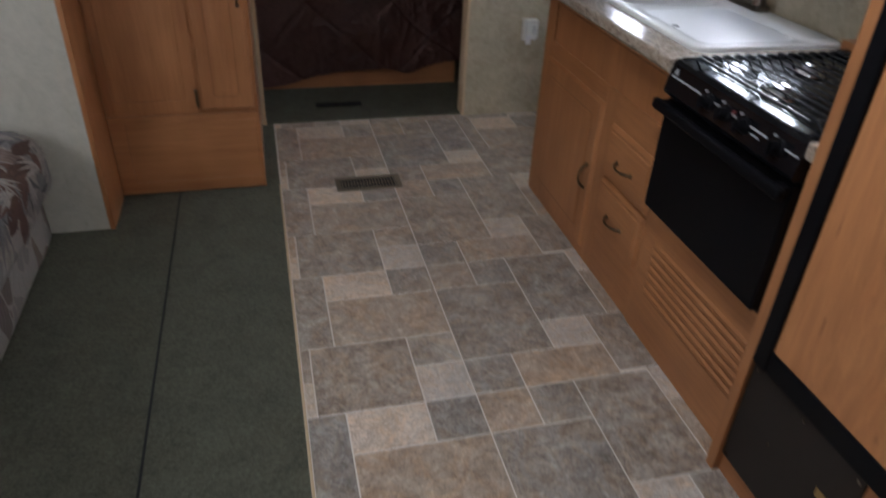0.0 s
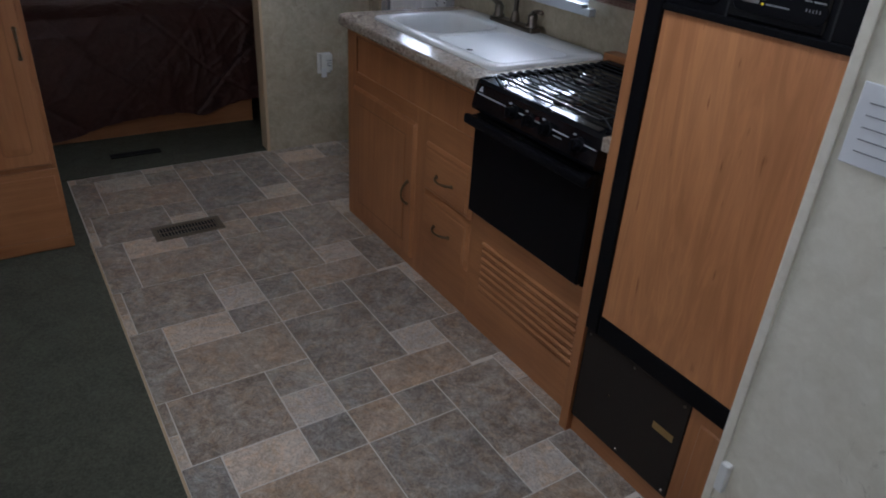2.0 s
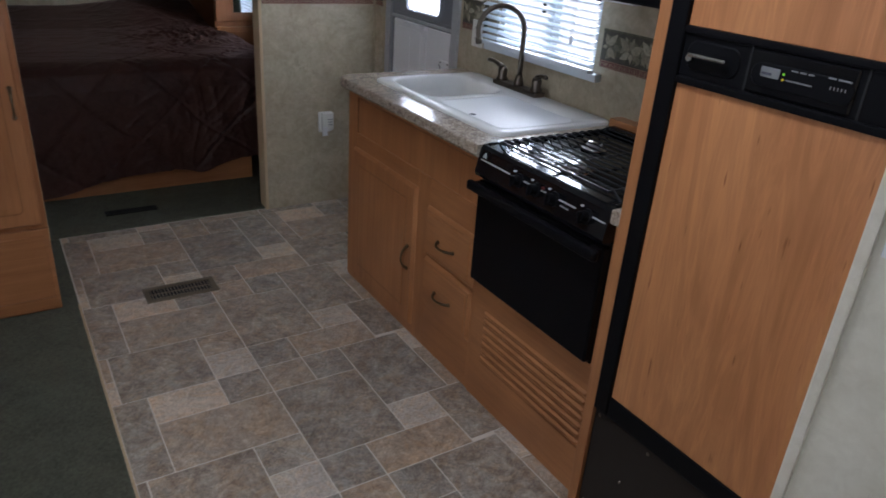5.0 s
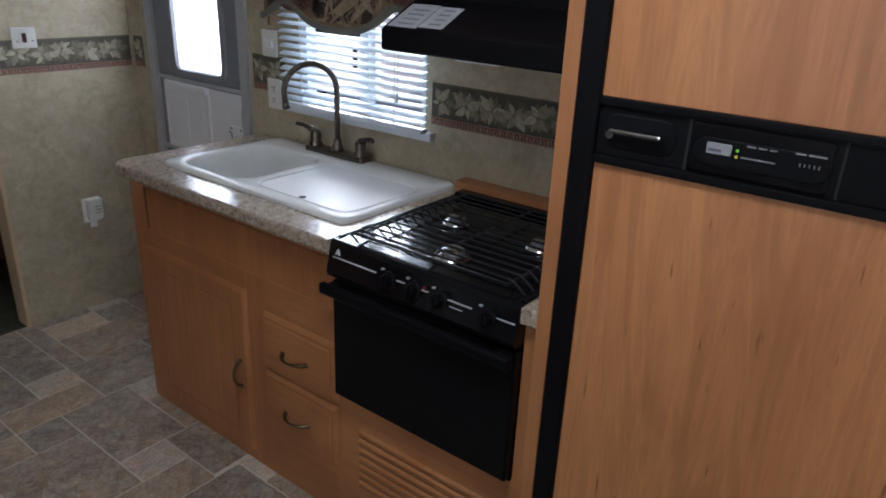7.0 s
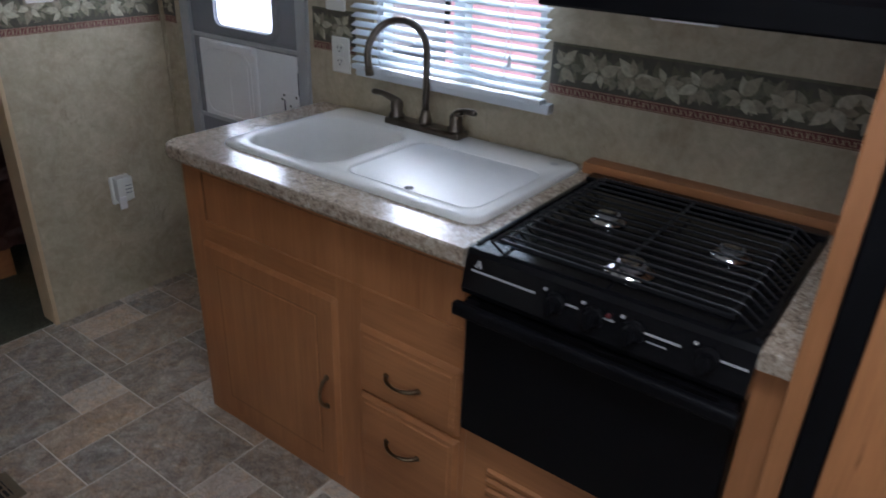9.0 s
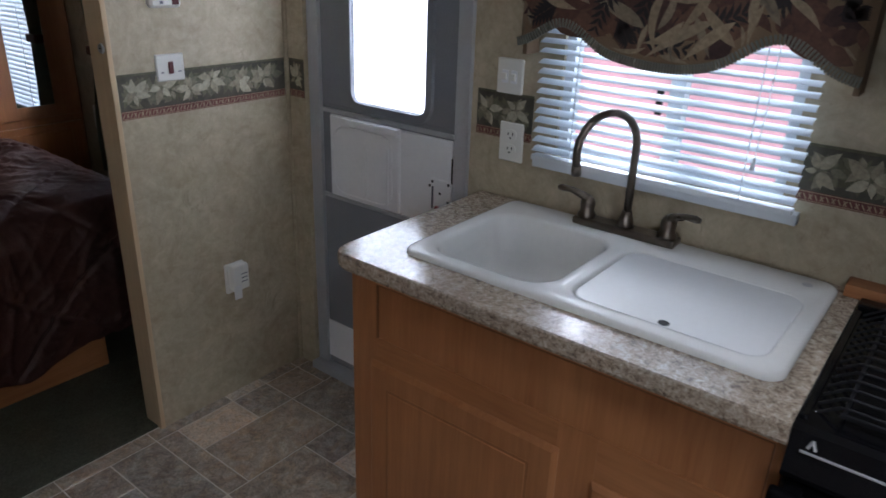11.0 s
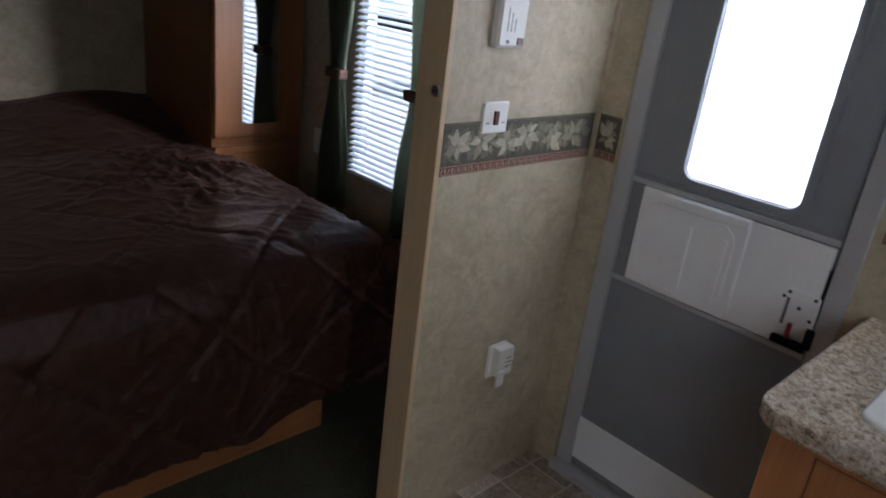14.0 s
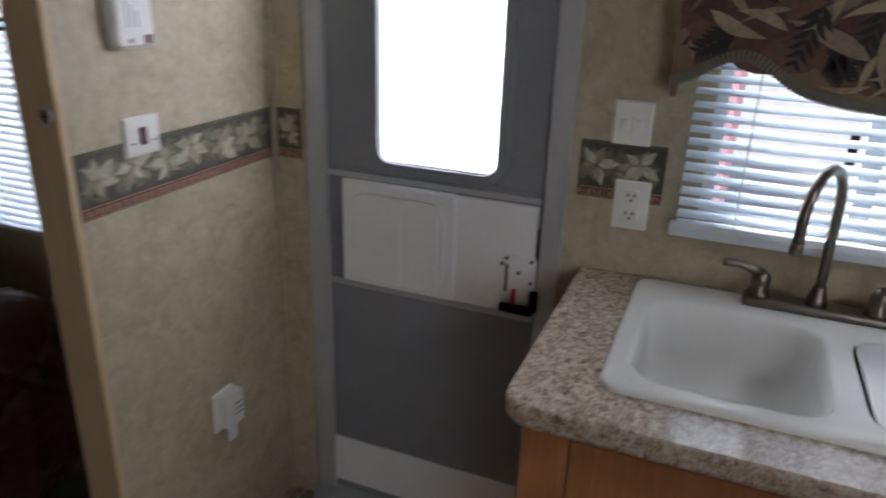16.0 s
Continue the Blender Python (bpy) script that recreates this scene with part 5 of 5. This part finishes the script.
ctl = [(0.052, BY - 0.001), (-0.522, BY - 0.001), (-0.522, 2.857)] + [(0.052 - 0.045 + 0.045 * math.sin(radians(a)), 2.857 + 0.045 - 0.045 * math.cos(radians(a))) for a in range(0, 91, 5)]
stack(bm, [[(x, y, 1.315) for x, y in grow(ctl, -0.004)], [(x, y, 1.319) for x, y in ctl], [(x, y, 1.339) for x, y in ctl], [(x, y, 1.347) for x, y in grow(ctl, -0.006)]])
whole("cabinet_top", bm, laminate, "speckled beige laminate top of the storage cabinet", "worktop")
rc = thing("remote_control", (-0.104, 3.045, 1.347), "black remote control lying on the cabinet top", "remote")
bm = bmesh.new()
add(bm, box(-0.09, 0.09, -0.020, 0.020, 0.0, 0.018, 0.006), pose(-0.104, 3.045, 1.347, 0, 0, 20))
part("shell", bm, black_plastic, rc, smooth=True)
bm = bmesh.new()
for k in range(5):
    add(bm, box(-0.06 + 0.025 * k, -0.05 + 0.025 * k, -0.012, 0.012, 0.0175, 0.020, 0.002), pose(-0.104, 3.045, 1.347, 0, 0, 20))
part("buttons", bm, ink, rc)

# sofa
so_f = thing("sofa", (-1.2, 1.6, 0), "leaf-print upholstered sofa against the slide-out wall", "sofa")


def soften(p, dims):
    """A point of a box's skin, moved to the rounded and padded skin; also the way out of it."""
    x0, x1, y0, y1, z0, z1, r, puff = dims
    c, h = Vector(((x0 + x1) / 2, (y0 + y1) / 2, (z0 + z1) / 2)), Vector(((x1 - x0) / 2, (y1 - y0) / 2, (z1 - z0) / 2))
    d = p - c
    core = Vector([max(-h[k] + r, min(h[k] - r, d[k])) for k in range(3)])
    off = d - core
    n = off.normalized() if off.length > 1e-6 else Vector((0, 0, 0))
    u = [1 - (d[k] / h[k]) ** 2 for k in range(3)]
    return c + core + n * r + Vector((0, 0, puff * max(0, u[0]) * max(0, u[1]) * (1 if d.z > 0 else 0))) + Vector([0.006 * noise.noise(p * 5 + Vector((k * 9, 0, 0))) for k in range(3)]), n


def cushion(*dims):
    x0, x1, y0, y1, z0, z1, r, puff = dims
    bm = box(x0, x1, y0, y1, z0, z1)
    bmesh.ops.subdivide_edges(bm, edges=list(bm.edges), cuts=21, use_grid_fill=True)
    for v in bm.verts:
        v.co = soften(v.co.copy(), dims)[0]
    return bm


def sofa_leaves(dims, parent, seed):
    """Printed leaves wrapped over the front and top of a cushion."""
    x0, x1, y0, y1, z0, z1, r, puff = dims
    rnd = random.Random(seed)

    def skin(u, v, lift):
        p = Vector((x1, u, z0 + v)) if v < z1 - z0 else Vector((x1 - (v - (z1 - z0)), u, z1))
        q, n = soften(p, dims)
        return q + n * lift
    for tone, count, lift in ((sofa_print_grey, 80, 0.0022), (sofa_print_brown, 105, 0.0032), (sofa_print_pale, 75, 0.0044)):
        bm = bmesh.new()
        for k in range(count):
            cu, cv, turn, size = rnd.uniform(y0 + 0.1, y1 - 0.1), rnd.uniform(0.1, 0.85), rnd.uniform(0, 6.28), rnd.uniform(0.09, 0.17)
            blades = [(0.0, 1.0, 0.26)] if tone is sofa_print_brown else [(0.3 * j - 0.5, 0.9, 0.06) for j in range(3)] if tone is sofa_print_pale else [(0.32 * j - 0.8, 1.0 - 0.12 * abs(j - 2.5), 0.085) for j in range(6)]
            for lean, grow_, slim in blades:
                rows = []
                for i in range(7):
                    t = i / 6
                    w = slim * math.sin(math.pi * min(0.98, t + 0.02) ** 0.8)
                    bend = 0.3 * (t * t - t)
                    row = []
                    for ww in (-w, 0, w):
                        a, b = t * size * grow_, (ww + bend) * size * grow_
                        uu = cu + math.cos(turn + lean) * a - math.sin(turn + lean) * b
                        vv = cv + math.sin(turn + lean) * a + math.cos(turn + lean) * b
                        row.append((min(max(uu, y0 + 0.02), y1 - 0.02), min(max(vv, 0.02), 0.95)))
                    rows.append([bm.verts.new(skin(uu, vv, lift + 0.00001 * k)) for uu, vv in row])
                for a, b in zip(rows, rows[1:]):
                    bm.faces.new((a[0], a[1], b[1], b[0]))
                    bm.faces.new((a[1], a[2], b[2], b[1]))
        part("leaf_print", bm, tone, parent)["kind"] = "stuff"


SEAT = (-1.50, -0.655, 1.20, 2.60, 0.20, 0.445, 0.085, 0.02)
part("seat_cushion", cushion(*SEAT), sofa_fabric, so_f, smooth=True)
part("seat_cushion", cushion(-1.50, -0.655, -0.10, 1.195, 0.20, 0.445, 0.085, 0.02), sofa_fabric, so_f, smooth=True)
sofa_leaves(SEAT, so_f, 5)
part("base_panel", cushion(-1.50, -0.715, -0.08, 2.585, 0.008, 0.235, 0.03, 0.0), sofa_fabric, so_f, smooth=True)
part("back_cushion", cushion(-1.785, -1.44, -0.10, 2.60, 0.20, 0.85, 0.09, 0.02), sofa_fabric, so_f, smooth=True)

# window in the slide-out end wall
w3 = thing("window_3", (-1.17, 2.65, 0.945), "white framed window in the slide-out end wall", "window", kind="structure")
bm = bmesh.new()
for a, b, c, d in ((-1.40, -1.37, 0.945, 1.62), (-0.86, -0.83, 0.945, 1.62), (-1.37, -0.86, 0.945, 0.975), (-1.37, -0.86, 1.59, 1.62)):
    box(a, b, 2.64, 2.69, c, d, 0.003, bm=bm)
part("window_frame", bm, blind_white, w3)
p = part("pane", box(-1.38, -0.85, 2.665, 2.668, 0.96, 1.6), frosted, w3)
part("window_sill", box(-1.41, -0.82, 2.605, 2.622, 0.928, 0.947, 0.003), blind_white, w3)
cu = thing("side_curtain", (-0.775, 2.60, 0.87), "grey ribbed window side panel with rounded end", "curtain")
bm = bmesh.new()
lp = rounded(-0.835, -0.722, 0.868, 1.75, 0.045)
stack(bm, [[(x, 2.622, z) for x, z in lp], [(x, 2.585, z) for x, z in lp], [(x, 2.578, z) for x, z in grow(lp, -0.006)]])
part("panel", bm, ribbed_grey, cu)
bm = bmesh.new()
for k in range(60):
    z = 0.90 + k * 0.0138
    box(-0.829, -0.728, 2.5755, 2.579, z, z + 0.007, 0.0015, 1, bm=bm)
part("ribs", bm, ribbed_grey, cu)["kind"] = "stuff"

# bedroom
BX0, BX1, BYF, BZ = -0.62, 1.39, 4.06, 0.68
bed = thing("bed", (0.4, 4.9, 0), "bed on a honey oak box base", "bed")
part("base_front", box(BX0 + 0.05, 1.17, 4.045, 4.07, 0.0, 0.30, 0.003), oak_x, bed)
part("base_side", box(1.145, 1.17, 4.07, BACK - 0.01, 0.0, 0.30, 0.003), oak_y, bed)
part("mattress", cushion(BX0, BX1 - 0.04, BYF + 0.03, BACK - 0.015, 0.30, BZ - 0.03, 0.06, 0.0), cover_white, bed)


def thin_ridge(u, v, seed):
    """A field of thin creases with sharp crests."""
    return max(0.0, 1 - 3.2 * abs(noise.noise(Vector((u, v, seed))))) ** 1.5


cf = bmesh.new()
NX, NY = 320, 330
grid = []
s0, s1, t0, t1 = BX0, BX1 + 0.50, BYF - 0.56, BACK - 0.015
for j in range(NY + 1):
    t = t0 + (t1 - t0) * j / NY
    row = []
    for i in range(NX + 1):
        s = s0 + (s1 - s0) * i / NX
        ox, oy = max(0.0, s - BX1), max(0.0, BYF - t)
        rise = max(0.0, min(1.0, (s - 0.15) / 0.4))
        hemv = 0.600 - 0.075 * rise * rise * (3 - 2 * rise) + 0.030 * math.exp(-((s - 0.87) / 0.07) ** 2) - 0.028 * max(0, min(1, (s - 0.95) / 0.15)) + 0.005 * math.sin(s * 13 + 1.0)
        draped = max(0.0, min(1.0, (s - 0.4) / 0.35))
        drop = max(ox * 0.92, oy * hemv / 0.56)
        edge = min(1.0, drop / 0.08)
        x, y = min(s, BX1), max(t, BYF)
        ph = s * 27 + 3.4 * noise.noise(Vector((s * 2.6, t * 1.2, 0)))
        fold = 0.013 * (1 - 2 * abs(math.sin(ph / 2)) ** 0.7) * (0.45 + noise.noise(Vector((s * 3.1, 2.0, t)))) * min(1, oy / 0.3) + 0.010 * math.sin(s * 9 + 1.0) * min(1, oy / 0.3)
        fold_x = 0.016 * math.sin(t * 19 + 2.0 * noise.noise(Vector((s * 2, t * 2, 4)))) * min(1, ox / 0.3)
        if ox > 0 and oy > 0:
            x, y = x + 0.07 * min(1, ox / 0.25), y - 0.04 * min(1, oy / 0.25)
        x += edge * 0.045 * (1 if ox > 0 else 0) + fold_x
        y -= edge * 0.045 * (1 if oy > 0 else 0) + fold * 0.9
        z = BZ - drop
        if drop <= 0:
            rim = min(1.0, min(BX1 - s, t - BYF) / 0.14)
            z -= 0.040 * (1 - max(0.0, rim)) ** 2
            z += 0.13 * max(0.0, min(1.0, (t - 5.2) / 0.5)) * (0.55 + 0.45 * math.exp(-((s - 1.05) / 0.35) ** 2))
        else:
            z -= 0.040
        w = Vector((s * 5.5, t * 5.5, 1.7))
        warp = Vector((noise.noise(w * 0.5), noise.noise(w * 0.5 + Vector((7, 3, 0))), 0))
        rumpled = math.exp(-((s - 1.05) / 0.36) ** 2 - ((t - 4.80) / 0.42) ** 2)
        front = min(1.0, drop / 0.10) if drop > 0 else 0.0
        lift = (0.003 + 0.008 * rumpled + 0.004 * front) * noise.noise(w)
        lift += 0.017 * rumpled * thin_ridge((s + t) * 4 + warp.x, (s - t) * 10, 1.0)
        lift += 0.018 * rumpled * thin_ridge((s + 0.3 * t) * 9 + 2 * warp.y, (t - 0.2 * s) * 3.5, 4.0)
        lift += (0.007 + 0.007 * draped) * front * max(0.0, noise.noise(Vector((s * 3.3, t * 2.4, 6.0))) + 0.3) * thin_ridge(s * 15 + 1.2 * warp.x, t * 3.2, 7.0)
        lift += 0.004 * front * thin_ridge((s + t) * 4 + warp.y, (s - t) * 10, 9.0)
        lift += 0.003 * thin_ridge(s * 6 + warp.x, t * 9, 11.0)
        sw_, tw_ = s + 0.02 * warp.x, t + 0.02 * warp.y
        calm = 1.0 if drop > 0 else max(0.1, min(1.0, (s - 0.45) / 0.4)) * (0.2 if t > 5.2 else 1.0)
        for way in (1, -1):
            seam = abs(((sw_ + way * tw_) / 0.46 + 0.3) % 1 - 0.5) * 0.46 / 1.414
            along = (s - way * t) / 1.414
            busy = max(0.0, noise.noise(Vector((s * 3.0, t * 3.0, 8.0 + way))) + 0.35)
            pucker = thin_ridge(along * 24, seam * 9, 3.0 * way)
            lift += calm * (0.004 * min(1.0, seam / 0.05) ** 0.5 - 0.006 * math.exp(-(seam / 0.010) ** 2) + (0.019 - 0.007 * front * (1 - draped)) * busy * math.exp(-seam / 0.06) * min(1, seam / 0.012) * pucker)
        if drop <= 0:
            z += lift
        elif oy * hemv / 0.56 >= ox * 0.92:
            y -= lift * 1.2
        else:
            x += lift * 1.2
        if y > 5.04:
            x = min(x, 1.288 - 0.004 * (x > 1.288))
        row.append(cf.verts.new((x, y, max(z, 0.03))))
    grid.append(row)
for a, b in zip(grid, grid[1:]):
    for i in range(NX):
        cf.faces.new((a[i], a[i + 1], b[i + 1], b[i]))
bmesh.ops.solidify(cf, geom=list(cf.faces), thickness=0.012)
whole("comforter", cf, comforter, "dark brown quilted comforter hanging rumpled over the bed", "bedding", smooth=True)

# wardrobe with a mirror
WF, WXL, WXR = 5.10, 1.292, 1.716
wd = thing("wardrobe", (1.55, 5.5, 0), "dark honey oak wardrobe with a mirrored door beside the bed", "wardrobe")
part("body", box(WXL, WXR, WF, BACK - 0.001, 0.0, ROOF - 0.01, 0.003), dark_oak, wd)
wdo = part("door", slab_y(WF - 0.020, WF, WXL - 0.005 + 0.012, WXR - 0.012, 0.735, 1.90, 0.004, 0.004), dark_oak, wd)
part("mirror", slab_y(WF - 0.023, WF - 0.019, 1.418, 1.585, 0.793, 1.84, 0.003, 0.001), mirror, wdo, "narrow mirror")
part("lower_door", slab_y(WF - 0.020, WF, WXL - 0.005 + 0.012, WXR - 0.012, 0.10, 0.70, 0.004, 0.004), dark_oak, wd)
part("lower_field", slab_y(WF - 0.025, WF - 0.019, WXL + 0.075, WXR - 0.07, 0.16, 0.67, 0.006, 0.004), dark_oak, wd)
bail_pull(wdo, (WXL + 0.042, WF - 0.020, 1.38), (0, 0, 1), 0.10, (0, -1, 0))
wp = thing("wall_socket", (KX, 4.94, 0.676), "white socket plate beside the bedroom window", "socket")
part("plate", slab_x(KX - 0.007, KX, 4.912, 4.985, 0.676, 0.785, 0.004, 0.003), plate_white, wp)


def curtain(name, y0, y1, yk, x, label):
    """A hanging panel, gathered by a tieback at yk."""
    c = thing(name, (x, (y0 + y1) / 2, 0.52), label, "curtain", "bedroom curtains")
    bm = bmesh.new()
    rows = []
    nz, nu = 40, 44
    for j in range(nz + 1):
        z = 0.50 + (1.78 - 0.50) * j / nz
        g = math.exp(-((z - 1.06) / 0.24) ** 2) * 0.55
        row = []
        for i in range(nu + 1):
            u = i / nu
            y = (y0 + (y1 - y0) * u) * (1 - g) + yk * g
            xx = x + (0.010 + 0.007 * (1 - g)) * math.sin(u * 34 + 0.6 * math.sin(z * 3)) + 0.008 * noise.noise(Vector((u * 6, z * 3, y0)))
            row.append(bm.verts.new((xx, y, z)))
        rows.append(row)
    for a, b in zip(rows, rows[1:]):
        for i in range(nu):
            bm.faces.new((a[i], a[i + 1], b[i + 1], b[i]))
    bmesh.ops.solidify(bm, geom=list(bm.faces), thickness=0.002)
    part("cloth", bm, curtain_green, c, smooth=True)
    w = (y1 - y0) * 0.45 / 2 + 0.006
    part("tieback", box(x - 0.026, x + 0.022, yk * 0.55 + 0.45 * (y0 + y1) / 2 - w, yk * 0.55 + 0.45 * (y0 + y1) / 2 + w, 1.035, 1.075, 0.012, 3), curtain_band, c, "brown tieback")
    return c


curtain("curtain", 4.69, 4.89, 4.78, 1.675, "green bedroom curtain held by a brown tieback")
curtain("curtain", 4.06, 4.38, 4.30, 1.675, "green bedroom curtain held by a brown tieback")
vb = whole("curtain_valance", box(1.60, KX, 3.90, 4.95, 1.50, 1.75, 0.01), fabric_brown, "brown valance over the bedroom window", "valance")

# outside
bm = bmesh.new()
stack(bm, [[(x, y, -0.75) for x, y in ((-400, -400), (400, -400), (400, 400), (-400, 400))], [(x, y, -0.70) for x, y in ((-400, -400), (400, -400), (400, 400), (-400, 400))]])
whole("ground", bm, snow, "pale bright ground outside the trailer", "ground", "structure")
nb = thing("parked_trailer", (7.2, 3.8, -0.7), "faded red parked trailer outside the kitchen window", "trailer")
part("body", box(6.2, 8.4, 2.4, 5.6, -0.3, 2.2, 0.12, 3), trailer_red, nb)
part("window", box(6.185, 6.215, 3.8, 4.6, 1.0, 1.6, 0.01), black_gloss, nb)
for y in (3.5, 5.1):
    part("wheel", tube([(6.25, y, -0.36), (6.5, y, -0.36)], 0.34, 24), black_plastic, nb)
nb2 = thing("parked_trailer", (9, 9.5, -0.7), "white parked trailer beyond the bedroom window", "trailer")
part("body", box(7.5, 10, 7.4, 13.5, -0.3, 2.4, 0.12, 3), siding_white, nb2)
part("stripe", box(7.485, 7.51, 7.6, 13.3, 0.5, 0.75, 0.01), black_plastic, nb2)
for y in (9.2, 10.2):
    part("wheel", tube([(7.55, y, -0.36), (7.8, y, -0.36)], 0.34, 24), black_plastic, nb2)

# vinyl tiles, one repeat of the printed pattern
D, M, L = tile_dark, tile_mid, tile_light
PERIOD = 0.66
TILES = [
    (0.135, 0.432, 1.516, 1.798, D), (0.432, 0.580, 1.662, 1.798, D), (0.432, 0.580, 1.516, 1.662, L), (0.432, 0.580, 1.368, 1.516, D),
    (0.211, 0.432, 1.368, 1.516, L), (0.106, 0.211, 1.138, 1.516, D), (0.211, 0.580, 1.138, 1.368, M), (0.580, 0.732, 1.368, 1.516, M),
    (0.732, 0.876, 1.368, 1.516, D), (0.580, 0.732, 1.516, 1.662, D), (0.732, 1.033, 1.516, 1.662, M), (0.876, 1.033, 1.662, 1.798, L),
    (0.580, 0.876, 1.662, 2.028, D), (1.033, 1.172, 1.530, 1.798, D), (0.876, 1.116, 1.138, 1.516, D), (1.116, 1.172, 1.39, 1.530, L),
    (1.116, 1.172, 1.138, 1.39, M), (0.106, 0.135, 1.516, 1.65, L), (0.106, 0.135, 1.65, 1.798, M),
]
tile_cache = {}


def lay(x0, x1, y0, y1, mat):
    g = 0.0021
    key = (round(x1 - x0, 3), round(y1 - y0, 3), mat.name)
    if key not in tile_cache:
        w, h = (x1 - x0) / 2 - g, (y1 - y0) / 2 - g
        tile_cache[key] = make_mesh("tile", stack(bmesh.new(), [[(sx * w, sy * h, -0.001) for sx, sy in ((-1, -1), (1, -1), (1, 1), (-1, 1))],
                                    [(sx * w, sy * h, 0.0012) for sx, sy in ((-1, -1), (1, -1), (1, 1), (-1, 1))],
                                    [(sx * (w - 0.002), sy * (h - 0.002), 0.0022) for sx, sy in ((-1, -1), (1, -1), (1, 1), (-1, 1))]]), mat)
    t = new("tile", tile_cache[key])
    t.parent = floor
    t.matrix_parent_inverse = Matrix.Translation(floor.location).inverted()
    t.location = ((x0 + x1) / 2, (y0 + y1) / 2, 0.0)


for n in range(-6, 4):
    for x0, x1, y0, y1, mat in TILES:
        a, b = max(y0 + n * PERIOD, REAR), min(y1 + n * PERIOD, BY + 0.016)
        if b - a < 0.02:
            continue
        far = 1.033 if a > 2.6 else 0.80 if b < 0.527 else 1.172
        if min(x1, far) - x0 > 0.015:
            lay(x0, min(x1, far), a, b, mat)
        # the pattern goes on past the cabinet's end
        if a > 2.6 and x0 + 0.898 < KX - 0.03 and x1 > 0.16:
            lay(max(x0 + 0.898, 1.033), min(x1 + 0.898, KX - 0.002), a, b, mat)
